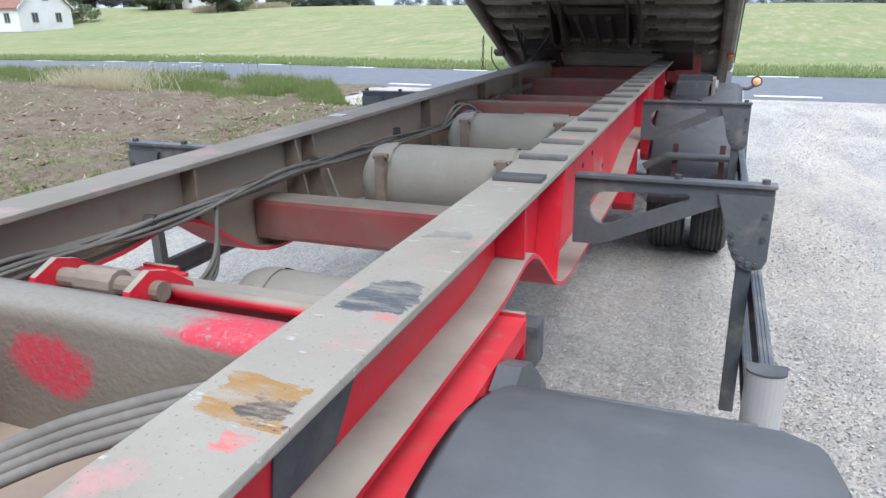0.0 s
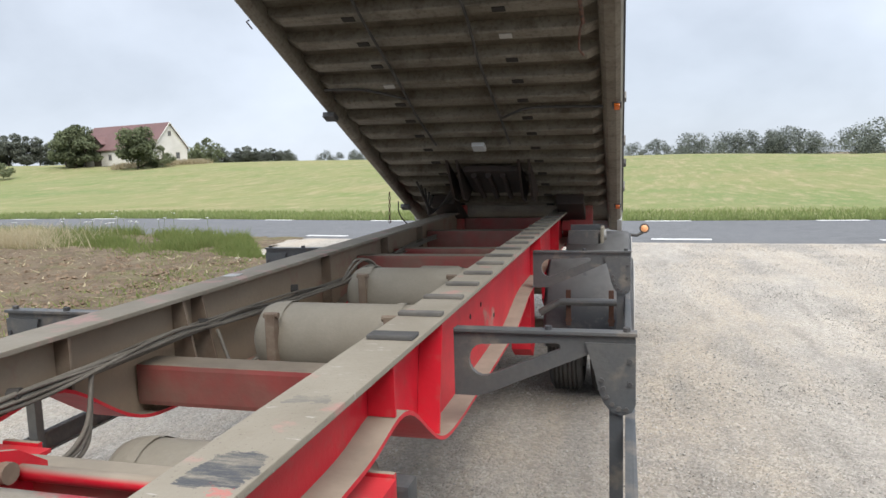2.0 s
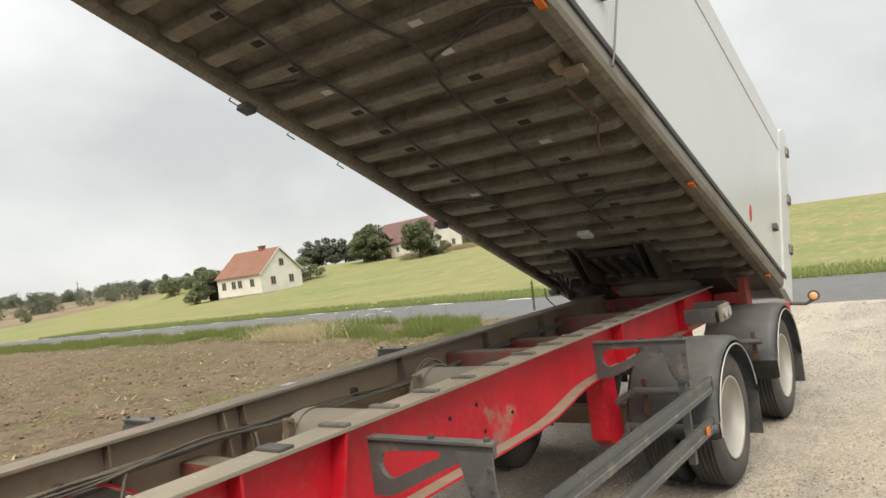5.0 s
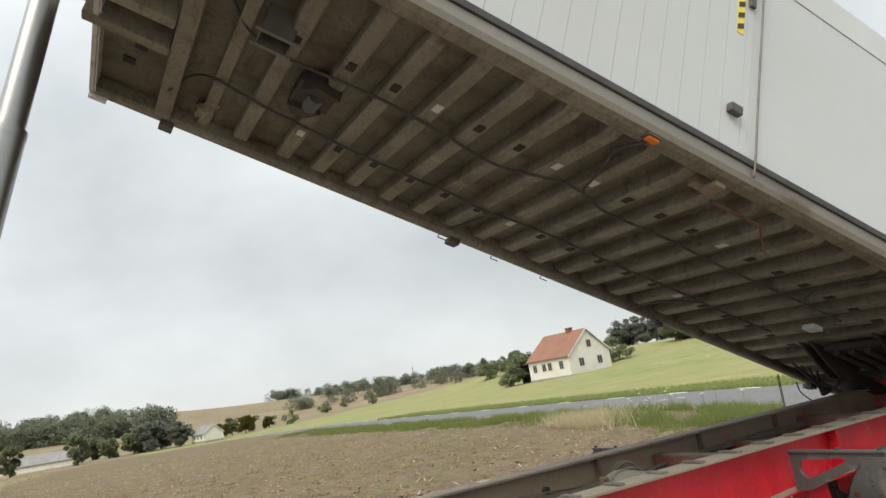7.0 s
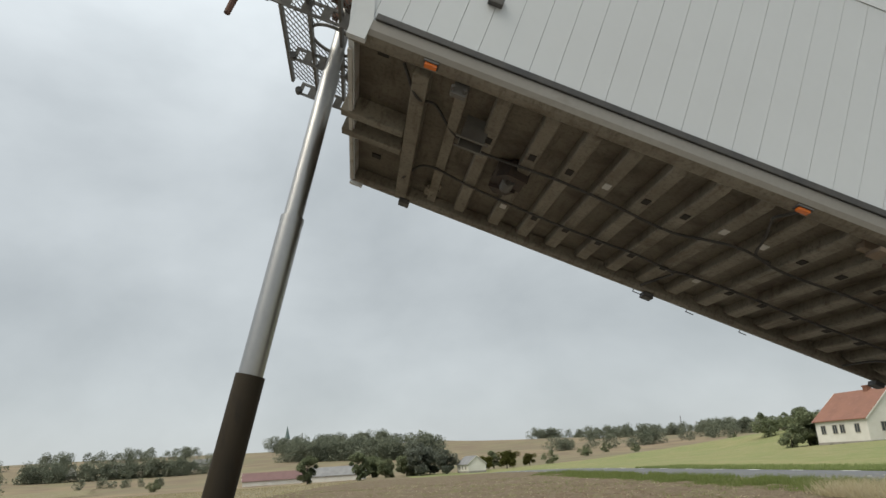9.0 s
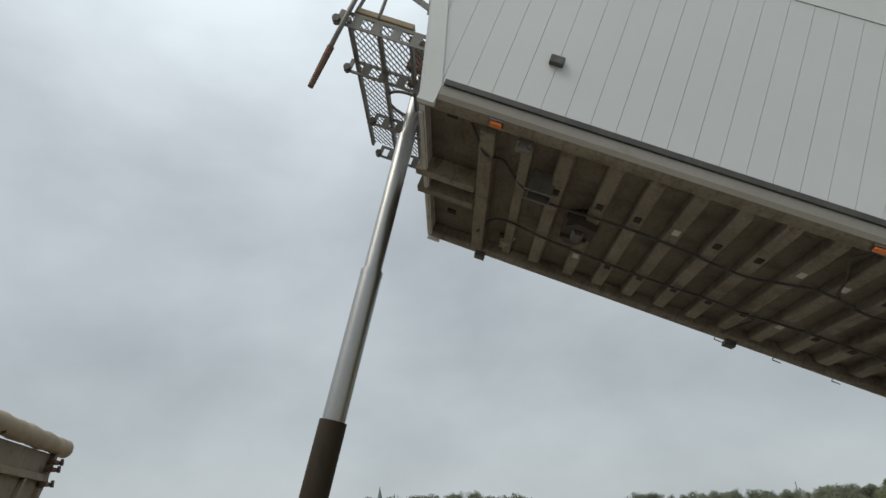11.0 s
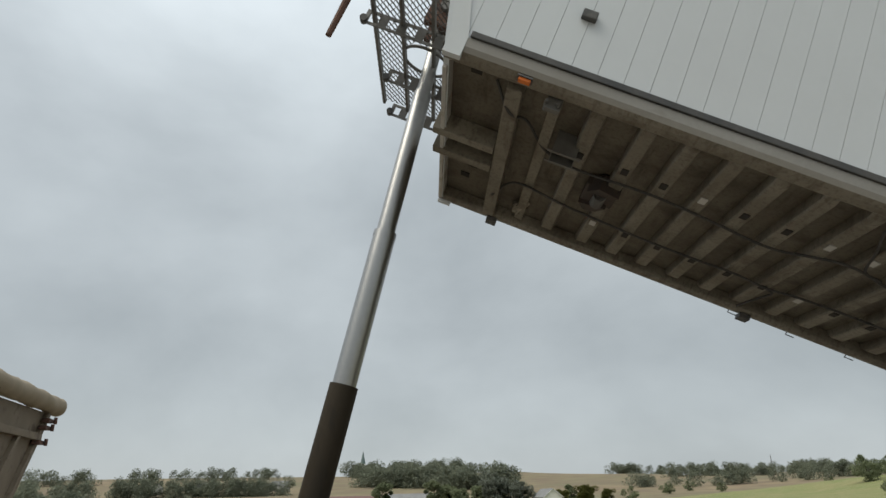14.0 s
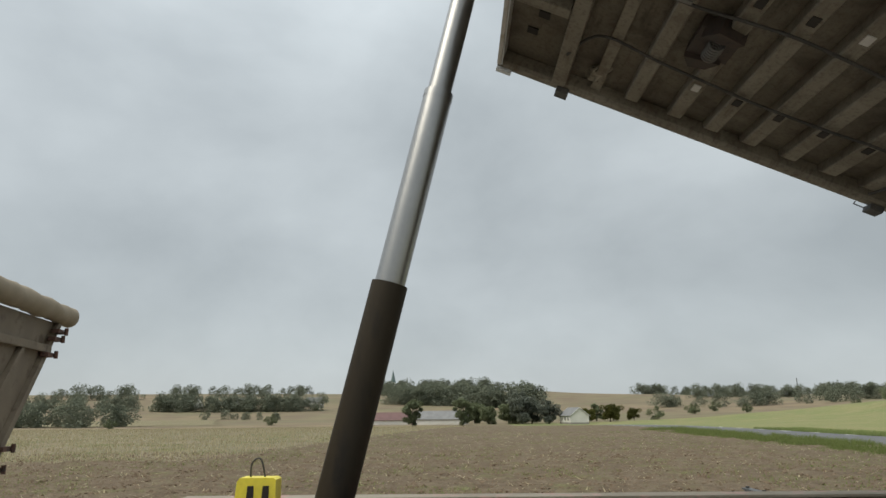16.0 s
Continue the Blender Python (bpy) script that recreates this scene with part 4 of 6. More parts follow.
for side in (1, -1):
    for y, foot in ((4.05, 0.4), (6.34, 0.42)):
        bm = B()
        # plate with a rounded slot tapering outwards
        arm = [(0.605, 1.235), (1.25, 1.225), (1.25, 1.18), (1.12, 1.168), (0.84, 1.045), (0.74, 1.0), (0.69, 0.985), (0.605, 0.985)]
        slot = [(0.715 + 0.055 * math.cos(radians(a)), 1.12 + 0.06 * math.sin(radians(a))) for a in range(100, 301, 20)] + [(0.975 + 0.018 * math.cos(radians(a)), 1.178 + 0.014 * math.sin(radians(a))) for a in range(-60, 91, 30)]
        edges = []
        for loop in (arm, slot):
            vs = [bm.verts.new((side * a, y - 0.012, b)) for a, b in loop]
            edges += [bm.edges.new((vs[k], vs[(k + 1) % len(vs)])) for k in range(len(vs))]
        bmesh.ops.triangle_fill(bm, use_beauty=True, edges=edges)
        grown = bmesh.ops.extrude_face_region(bm, geom=bm.faces[:])
        bmesh.ops.translate(bm, vec=(0, 0.024, 0), verts=[g for g in grown["geom"] if isinstance(g, bmesh.types.BMVert)])
        box(bm, *sorted((side * 0.61, side * 1.255)), y - 0.028, y + 0.028, 1.226, 1.238, 0.002)
        bracket = part("guard_arm", bm, M_STEEL, chassis, "slate-grey steel guard arm with an oval opening")
        bm = B()
        extrude(bm, [(side * 1.08, 1.2), (side * 1.25, 1.2), (side * 1.25, 0.985), (side * 1.237, 0.957), (side * 1.205, 0.945), (side * 1.17, 0.955), (side * 1.143, 0.985), (side * 1.125, 1.03), (side * 1.11, 1.1)], y - 0.026, y - 0.016, "y")
        part("gusset_plate", bm, M_STEEL, bracket)
        bm = B()
        box(bm, *sorted((side * 1.16, side * 1.208)), y - 0.012, y + 0.03, foot, 1.19, 0.004)
        part("guard_post", bm, M_STEEL, bracket)
        for a, b in ((1.135, 1.07), (1.14, 1.04), (1.152, 1.01), (1.17, 0.985), (1.193, 0.97), (1.218, 0.968), (1.23, 1.06), (1.23, 1.14)):
            bm = B()
            tube(bm, [(side * a, y - 0.034, b), (side * a, y - 0.015, b)], 0.009, 6)
            part("bolt", bm, M_PAD, bracket)
        for a in (0.95, 1.22):
            bm = B()
            tube(bm, [(side * a, y, 1.236), (side * a, y, 1.252)], 0.014, 6)
            part("bolt", bm, M_PAD, bracket)
    for z0, z1, ya, yb in ((0.795, 0.9, 3.33, 6.74), (0.545, 0.64, 3.33, 6.66)):
        bm = B()
        prof = [(1.215, z0), (1.25, z0), (1.25, z0 + 0.03), (1.244, z0 + 0.034), (1.244, z1 - 0.034), (1.25, z1 - 0.03), (1.25, z1), (1.215, z1), (1.215, z1 - 0.008), (1.236, z1 - 0.008), (1.236, z0 + 0.008), (1.215, z0 + 0.008)]
        extrude(bm, [(side * a, b) for a, b in prof], ya, yb, "y")
        for k in range(3):
            box(bm, *sorted((side * (1.218 + 0.01 * k), side * (1.222 + 0.01 * k))), ya, yb, z1, z1 + 0.003)
        bar = part("guard_rail", bm, M_STEEL, chassis, "long grey aluminium side guard rail")
        bm = B()
        box(bm, *sorted((side * 1.212, side * 1.253)), yb, yb + 0.012, z0 - 0.002, z1 + 0.002, 0.003)
        part("end_cap", bm, M_PAD, bar)
    bm = B()
    bow = [(side * (1.22 - 0.045 * math.cos(radians(k))), 3.295 - 0.03 * math.sin(radians(k))) for k in range(0, 181, 15)]
    extrude(bm, [(side * 1.175, 3.325)] + bow + [(side * 1.265, 3.325)], 0.53, 0.945, "z")
    end = part("guard_end", bm, M_SILL, chassis, "pale rounded aluminium guard end panel")
    bm = B()
    extrude(bm, [(side * 1.173, 3.328)] + [(side * 1.22 + (x - side * 1.22) * 1.03, 3.295 + (y - 3.295) * 1.05) for x, y in bow] + [(side * 1.268, 3.328)], 0.9455, 0.951, "z")
    part("end_cap", bm, M_PAD, end, "dark rubber end cap")
    bm = B()
    box(bm, *sorted((side * 1.251, side * 1.258)), 6.47, 6.54, 0.565, 0.62, 0.003)
    part("side_reflector", bm, M_AMBER, chassis, "small orange side reflector")

for ob in set(chassis.children) - before_guards:
    if ob.name.split(".")[0] in ("guard_arm", "guard_rail", "guard_end") and min(v.co.x for v in ob.data.vertices) < 0:
        ob.matrix_basis = pose(-0.16, 0, 0.02)

# lamp holder between the rear mudguards, stalk lamp, rear cross plate
bm = B()
box(bm, 0.72, 1.0, 7.95, 8.0, 1.1, 1.22, 0.004)
box(bm, 0.72, 1.0, 8.22, 8.26, 1.14, 1.25, 0.004)
box(bm, 0.98, 1.0, 7.95, 8.26, 1.1, 1.2, 0.004)
for k in range(5):
    tube(bm, [(0.75 + 0.055 * k, 7.946, 1.19), (0.75 + 0.055 * k, 7.952, 1.19)], 0.01, 8)
holder = part("lamp_holder", bm, M_STEEL, chassis, "dusty perforated lamp holder")
bm = B()
box(bm, 1.0, 1.03, 7.98, 8.24, 1.1, 1.24, 0.01)
plate = part("lamp_plate", bm, M_TANK, holder, "pale lamp plate")
for y in (8.05, 8.17):
    bm = B()
    tube(bm, [(1.03, y, 1.17), (1.05, y, 1.17)], 0.045, 16)
    part("round_lamp", bm, M_LENS, plate, "round clear lamp")
bm = B()
tube(bm, [(1.15, 9.85, 1.0), (1.35, 9.88, 0.98), (1.42, 9.88, 1.02)], 0.018, 8)
stalk = part("lamp_stalk", bm, M_PAD, chassis, "black rubber lamp stalk")
bm = B()
tube(bm, [(1.43, 9.86, 1.06), (1.43, 9.9, 1.06)], 0.056, 20)
lamp_case = part("lamp_case", bm, M_PAD, stalk, "black round lamp case")
bm = B()
tube(bm, [(1.43, 9.85, 1.06), (1.43, 9.862, 1.06)], [0.034, 0.042], 20)
part("stalk_lamp", bm, M_LAMP, stalk, "lit round marker lamp", True)
for side in (1, -1):
    bm = B()
    box(bm, *sorted((side * 0.61, side * 0.86)), 9.55, 9.75, 1.0, 1.42, 0.01)
    part("hinge_bracket", bm, M_RED_WORN, chassis, "red tipping hinge bracket")
bm = B()
box(bm, -1.2, 1.2, 9.76, 9.86, 0.86, 1.02, 0.012)
part("rear_beam", bm, M_RED_WORN, chassis)

# ---------- tipping cylinder ----------
foot, head = Vector((0, 1.261, 0.779)), Vector((0, 2.510, 5.827))
ram = thing("hydraulic_cylinder", "telescopic tipping cylinder, dark sleeve and chromed stages", "hydraulic cylinder", Matrix.Translation(foot))
d = (head - foot).normalized()


def along(z):
    return d * ((z - foot.z) / d.z)


def stage(z0, z1, r, name, material, label, collar=0.0):
    bm = B()
    a, b = along(z0), along(z1)
    if collar:
        tube(bm, [a, b], r, 40, False)
        tube(bm, [b - d * 0.045, b - d * 0.004], r + collar, 40, False)
    else:
        tube(bm, [a, b], r, 40, False)
    for f in bm.faces:
        f.smooth = len(f.verts) == 4
    return part(name, bm, material, ram, label)


sleeve = stage(0.80, 2.48, 0.1, "sleeve", M_SLEEVE, "oily dark brown outer sleeve")
stage(2.44, 3.61, 0.084, "stage_tube", M_CHROME, "bright chromed stage", 0.002)
stage(3.57, 4.80, 0.07, "stage_tube", M_CHROME, "bright chromed stage", 0.0015)
stage(4.76, 5.60, 0.057, "rod", M_CHROME, "chromed top rod")
bm = B()
box(bm, -0.14, 0.14, -0.14, 0.14, 0.0, 0.1, 0.02)
part("foot_bearing", bm, M_MUD, ram)
bm = B()
tube(bm, smooth_path([(0.05, -0.08, 0.36), (0.02, -0.2, 0.4), (0.0, -0.3, 0.38), (0.0, -0.33, 0.25), (0.0, -0.33, 0.05)]), 0.022, 10)
tube(bm, [(0.0, -0.16, 0.42), (0.02, -0.36, 0.45)], 0.013, 8)
part("valve", bm, M_MUD, ram, "muddy valve with lever and pipe", True)
bm = B()
box(bm, -0.06, -0.05, -0.27, -0.12, 0.2, 0.33, 0.004)
part("type_plate", bm, M_SILL, ram, "grey plate beside the valve")
bm = B()
tube(bm, smooth_path([(-0.02, -0.2, 0.42), (-0.03, -0.22, 0.52), (-0.03, -0.14, 0.5), (-0.02, -0.14, 0.42)]), 0.004, 6)
part("wire_loop", bm, M_BLACK, ram)

chock = thing("wheel_chock", "yellow plastic wheel chock with wire handle in its holder", "wheel chock", pose(-0.1, 0.99, 1.2))
bm = B()
extrude(bm, [(-0.13, 0.0), (0.1, 0.0), (0.1, 0.26), (0.085, 0.27), (-0.09, 0.27), (-0.105, 0.25)], -0.06, 0.06)
part("chock_body", bm, M_YELLOW, chock)
# near-black plates on the yellow face paint the shade of its recesses
for y in (-0.035, 0.045):
    bm = B()
    extrude(bm, [(y - 0.03, 0.02), (y + 0.02, 0.02), (y + 0.02, 0.23), (y - 0.012, 0.23)], 0.061, 0.063)
    part("recess", bm, M_GAP, chock, "dark plate painted as the shaded recess between the ribs")
bm = B()
tube(bm, smooth_path([(0.0, -0.05, 0.26), (0.0, -0.045, 0.34), (0.0, 0.0, 0.36), (0.0, 0.03, 0.26)]), 0.005, 6)
part("wire_handle", bm, M_BLACK, chock)
bm = B()
box(bm, -0.2, 0.0, 0.6, 1.12, 1.18, 1.198, 0.003)
part("chock_shelf", bm, M_STEEL, chassis)


# ---------- tipping body ----------
# iron of lock and hooks; on the hinge parts its dark stands for shade
M_LOCK = surface("greasy_iron_shade_dark", (0.045, 0.027, 0.02), (0.03, 0.024, 0.02), 9, 60, 0.7, third=(0.015, 0.013, 0.012))
TIP = pose(0, 2.391, 4.390, -23.4, 1.0) @ Matrix.Diagonal((0.97, 0.982, 1, 1))
LEN = 8.6
body = thing("tipping_body", "raised white tipping body with ribbed aluminium underside", "tipping body", TIP)


def front_s(h):
    return 0.0 - 0.29 * h


bm = B()
box(bm, -1.24, 1.24, 0.0, LEN, 0.12, 0.15)
floor_plate = part("floor_plate", bm, M_ALU, body, "stained aluminium floor seen from below, bay shade in its tone")
for side in (1, -1):
    bm = B()
    prof = [(1.11, 0.118), (1.11, 0.04), (1.125, 0.012), (1.15, 0.0), (1.22, 0.0), (1.255, 0.016), (1.27, 0.05), (1.27, 0.118)] if side > 0 else [(1.17, 0.118), (1.17, 0.03), (1.18, 0.006), (1.2, -0.004), (1.24, -0.004), (1.262, 0.01), (1.27, 0.05), (1.27, 0.118)]
    extrude(bm, [(side * a, b) for a, b in prof], 0.0, LEN, "y")
    bmesh.ops.recalc_face_normals(bm, faces=bm.faces)
    # faces turned down or inward get the darker rib tone as painted shade
    for f in bm.faces:
        f.material_index = 1 if f.normal.z < -0.9 or f.normal.x * side < 0 else 0
    part("sill", bm, [M_EDGE, M_RIB], body, "rounded aluminium side sill")
    bm = B()
    box(bm, *sorted((side * 1.262, side * 1.285)), 0.13, 8.3, 0.122, 0.165, 0.006)
    part("seal_strip", bm, M_SEAL, body, "black rubber seal strip")

RIBS = [1.06, 1.4, 1.69] + [1.98 + 0.305 * k for k in range(20)]
for k, s in enumerate(RIBS):
    bm = B()
    sec = [(-0.062, 0.12), (-0.052, 0.042), (-0.042, 0.032), (0.042, 0.032), (0.052, 0.042), (0.062, 0.12)]
    rings = []
    for x, squash in ((-1.169, 0.45), (-1.07, 1.0), (0.0, 1.0), (1.02, 1.0), (1.109, 0.45)):
        rings.append([bm.verts.new((x, s + a, 0.12 - (0.12 - b) * squash)) for a, b in sec])
    for a, b in zip(rings, rings[1:]):
        for i in range(len(sec) - 1):
            bm.faces.new((a[i], a[i + 1], b[i + 1], b[i]))
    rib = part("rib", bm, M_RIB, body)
    for x, plate in ((0.48, k in (3, 6, 7, 11)), (-0.57, k in (1, 7, 13))):
        if k < 1 and x < 0:
            continue
        bm = B()
        box(bm, x - 0.045, x + 0.045, s - 0.026, s + 0.026, 0.026, 0.034, 0.006)
        part("cover_plate" if plate else "slot", bm, M_SILL if plate else M_GAP, rib, "pale cover plate" if plate else "flat dark plate for the shaded inside of a slot")
for s in (0.5,):
    bm = B()
    box(bm, -1.17, 1.07, s - 0.055, s + 0.055, -0.01, 0.12, 0.012)
    part("cross_beam", bm, M_RIB, body)
bm = B()
box(bm, -1.169, 1.069, 0.0, 0.03, -0.02, 0.119, 0.004)
part("front_edge_plate", bm, M_SILL, body)
bm = B()
box(bm, -1.169, 1.069, 0.74, 0.82, 0.06, 0.119, 0.004)
part("rib", bm, M_RIB, body)
for x in (-0.16, 0.17):
    bm = B()
    box(bm, x - 0.05, x + 0.05, -0.06, 0.44, -0.03, 0.119, 0.01)
    part("short_beam", bm, M_RIB, body)
for x, s in ((-0.75, 0.2), (0.95, 0.2), (-0.5, 0.26)):
    bm = B()
    box(bm, x - 0.04, x + 0.04, s - 0.04, s + 0.04, 0.11, 0.1195)
    part("slot", bm, M_GAP, body)
# bracket frame, lock with coil spring and a pale lump beside the front beam
bm = B()
for x0, x1, y0, y1 in ((0.42, 0.428, 0.86, 1.04), (0.56, 0.568, 0.86, 1.04), (0.42, 0.568, 0.86, 0.866), (0.42, 0.568, 1.034, 1.04)):
    box(bm, x0, x1, y0, y1, -0.06, 0.119, 0.002)
box(bm, 0.4, 0.43, 0.83, 1.07, -0.064, -0.056, 0.002)
box(bm, 0.56, 0.59, 0.83, 1.07, -0.064, -0.056, 0.002)
part("bracket_frame", bm, M_GRATE, body, "open steel bracket frame")
# dark plate for the shade inside the open frame
bm = B()
box(bm, 0.435, 0.553, 0.872, 1.028, 0.09, 0.118)
part("bracket_inside_shade", bm, M_GAP, body)
bm = B()
box(bm, -0.2, 0.12, 1.2, 1.46, 0.03, 0.119, 0.02)
extrude(bm, [(-0.3, 1.26), (-0.2, 1.2), (-0.16, 1.42), (-0.27, 1.36)], 0.0, 0.1, "z")
extrude(bm, [(0.1, 1.22), (0.2, 1.3), (0.16, 1.46), (0.1, 1.42)], -0.03, 0.1, "z")
lock = part("body_lock", bm, M_LOCK, body, "rusty locking bracket with a coil spring")
bm = B()
pts = [(-0.1 + 0.16 * k / 60, 1.33 + 0.045 * math.cos(k * 0.63), -0.01 + 0.045 * math.sin(k * 0.63)) for k in range(61)]
tube(bm, pts, 0.008, 6)
part("coil_spring", bm, M_GRATE, lock, "grey coil spring", True)
bm = B()
bmesh.ops.create_icosphere(bm, subdivisions=3, radius=0.085, matrix=pose(-0.95, 0.76, 0.1) @ Matrix.Diagonal((1.1, 0.7, 0.6, 1)))
for v in bm.verts:
    v.co += Vector((1, 1, 0.7)) * 0.09 * noise.noise(v.co * 17)
part("caked_mud", bm, M_TANK, body, "caked pale mud", True)
# cables along the underside
for pts in ([(0.95, 0.35, 0.1), (0.8, 0.5, -0.02), (0.6, 0.62, 0.08), (0.33, 0.8, 0.06), (0.3, 1.03, 0.012), (0.32, 1.4, 0.01), (0.33, 1.69, 0.01), (0.26, 2.1, 0.02), (0.2, 2.58, 0.01), (0.28, 2.85, 0.015), (0.36, 3.02, 0.01), (0.35, 3.2, 0.01), (0.25, 3.5, 0.01), (0.26, 4.1, 0.015), (0.24, 4.7, 0.01), (0.25, 5.4, 0.015), (0.26, 6.1, 0.01)],
            [(-0.66, 0.5, -0.02), (-0.5, 0.6, 0.06), (-0.38, 0.74, 0.05), (-0.39, 1.08, 0.015), (-0.42, 1.4, 0.01), (-0.47, 1.83, 0.012), (-0.47, 2.3, 0.01), (-0.46, 2.6, 0.012), (-0.51, 2.9, 0.01), (-0.46, 3.15, 0.01), (-0.45, 3.6, 0.015), (-0.46, 4.2, 0.01), (-0.46, 4.9, 0.015), (-0.47, 5.5, 0.01), (-0.45, 6.1, 0.01)],
            [(0.31, 3.36, 0.012), (0.35, 3.22, 0.02), (0.6, 3.14, 0.04), (0.88, 3.02, 0.02), (1.0, 2.98, 0.0), (1.19, 3.03, -0.012)],
            [(-0.51, 2.9, 0.01), (-0.62, 3.0, 0.03), (-0.8, 3.0, 0.05), (-1.08, 2.9, 0.0)],
            [(0.26, 5.6, 0.01), (0.5, 5.45, 0.02), (0.8, 5.42, 0.01), (1.12, 5.4, -0.01)],
            [(-0.47, 5.2, 0.01), (-0.8, 5.05, 0.02), (-1.1, 4.95, -0.02)]):
    bm = B()
    tube(bm, smooth_path(pts), 0.0105, 8)
    part("wiring", bm, M_BLACK, body, "black corrugated wiring conduit", True)
# lamps on the sill, blocks and hooks on the far sill
for s in (0.55, 3.03, 5.4, 7.72):
    bm = B()
    box(bm, 1.205, 1.25, s - 0.04, s + 0.04, -0.026, -0.004, 0.005)
    lamp = part("side_lamp", bm, M_AMBER, body, "orange side marker lamp")
    bm = B()
    box(bm, 1.19, 1.262, s - 0.05, s + 0.05, -0.008, 0.004, 0.002)
    part("lamp_base", bm, M_PAD, lamp)
    bm = B()
    box(bm, -1.29, -1.18, s - 0.05, s + 0.05, -0.05, -0.004, 0.008)
    part("side_block", bm, M_PAD, body, "black side marker block")
for s in (2.95, 3.5, 4.05):
    bm = B()
    tube(bm, [(-1.26, s - 0.05, 0.0), (-1.28, s - 0.05, -0.014), (-1.28, s + 0.03, -0.016)], 0.005, 6)
    part("tarpaulin_hook", bm, M_LOCK, body)
bm = B()
box(bm, 0.98, 1.06, 3.56, 3.68, 0.0, 0.08, 0.006)
box(bm, 1.06, 1.2, 3.58, 3.66, -0.06, -0.03, 0.004)
part("strap_bracket", bm, M_MUD, body)
bm = B()
tube(bm, [(1.0, 3.75, -0.04), (1.02, 4.2, -0.05)], 0.014, 8)
tube(bm, smooth_path([(1.02, 4.18, -0.05), (1.0, 4.22, -0.1), (1.0, 4.25, -0.2), (1.03, 4.27, -0.24)]), 0.008, 6)
part("hook_rod", bm, M_RUST, body, "rusty hook rod")
bm = B()
tube(bm, smooth_path([(1.29, 3.79, 1.62), (1.292, 3.79, 0.8), (1.29, 3.8, 0.2), (1.285, 3.8, 0.05)]), 0.007, 8)
part("tension_strap", bm, M_GRATE, body, "grey tensioning strap", True)
bm = B()
box(bm, 1.05, 1.1, 0.72, 0.82, -0.06, 0.04, 0.004)
tube(bm, [(1.02, 0.72, -0.03), (1.14, 0.72, -0.03)], 0.012, 8)
tube(bm, [(1.02, 0.8, -0.03), (1.14, 0.8, -0.03)], 0.012, 8)
part("buckle", bm, M_GRATE, body, "steel buckle")
# rear underside: hinges, shock absorber brackets, junction box, cables
bm = B()
box(bm, -0.1, 0.02, 6.08, 6.2, -0.02, 0.02, 0.006)
part("junction_box", bm, M_POST, body, "pale junction box")
# hinge ears, gate mechanism and hinge beams: shade there is painted by dark iron
for x in (-0.45, 0.28):
    bm = B()
    extrude(bm, [(6.5, 0.03), (7.3, 0.03), (7.15, -0.16), (6.95, -0.2), (6.7, -0.08)], x - 0.012, x + 0.012)
    extrude(bm, [(6.5, 0.03), (7.3, 0.03), (7.15, -0.16), (6.95, -0.2), (6.7, -0.08)], x + 0.09, x + 0.114)
    part("hinge_ear", bm, M_LOCK, body)
bm = B()
box(bm, -0.3, 0.26, 6.65, 7.25, -0.03, 0.03, 0.01)
for x in (-0.2, -0.05, 0.1):
    tube(bm, [(x, 6.7, -0.05), (x, 7.3, -0.05)], 0.03, 8)
part("gate_mechanism", bm, M_LOCK, body, "stained tailgate mechanism, coloured dark for the shade under the body")
for x in (-0.72, 0.72):
    bm = B()
    box(bm, x - 0.15, x + 0.15, 7.45, 8.35, -0.08, 0.03, 0.015)
    part("hinge_beam", bm, M_LOCK, body, "hinge beam coloured dark for the shade under the body")
    bm = B()
    box(bm, x - 0.12, x + 0.12, 8.0, 8.35, -0.2, -0.08, 0.015)
    part("hinge_foot", bm, M_RED_WORN, body, "red hinge foot")
for k in range(5):
    hose([(-0.9 + 0.02 * k, 7.0 + 0.1 * k, 0.0), (-0.85, 7.4, -0.14 - 0.02 * k), (-0.75, 7.5, -0.1), (-0.5, 7.1 + 0.05 * k, 0.0)], 0.012, M_BLACK, "hose", body)
bm = B()
for k in range(8):
    c = Vector((-1.3, 7.28 + 0.016 * k, -0.03 - 0.04 * k))
    tube(bm, [c + Vector((0.012 * math.cos(a) if k % 2 else 0, 0 if k % 2 else 0.012 * math.cos(a), 0.024 * math.sin(a))) for a in [2 * math.pi * i / 8 for i in range(9)]], 0.005, 5, False)
part("chain", bm, M_RUST, body, "hanging rusty chain")
hose([(-1.28, 7.55, -0.02), (-1.3, 7.7, -0.12), (-1.25, 8.0, -0.16), (-1.1, 8.2, -0.06)], 0.007, M_BLACK, "hose", body)

# walls
H1, H2 = 1.62, 1.86


def wall_quad(bm, pts, x0, x1):
    extrude(bm, pts, x0, x1)


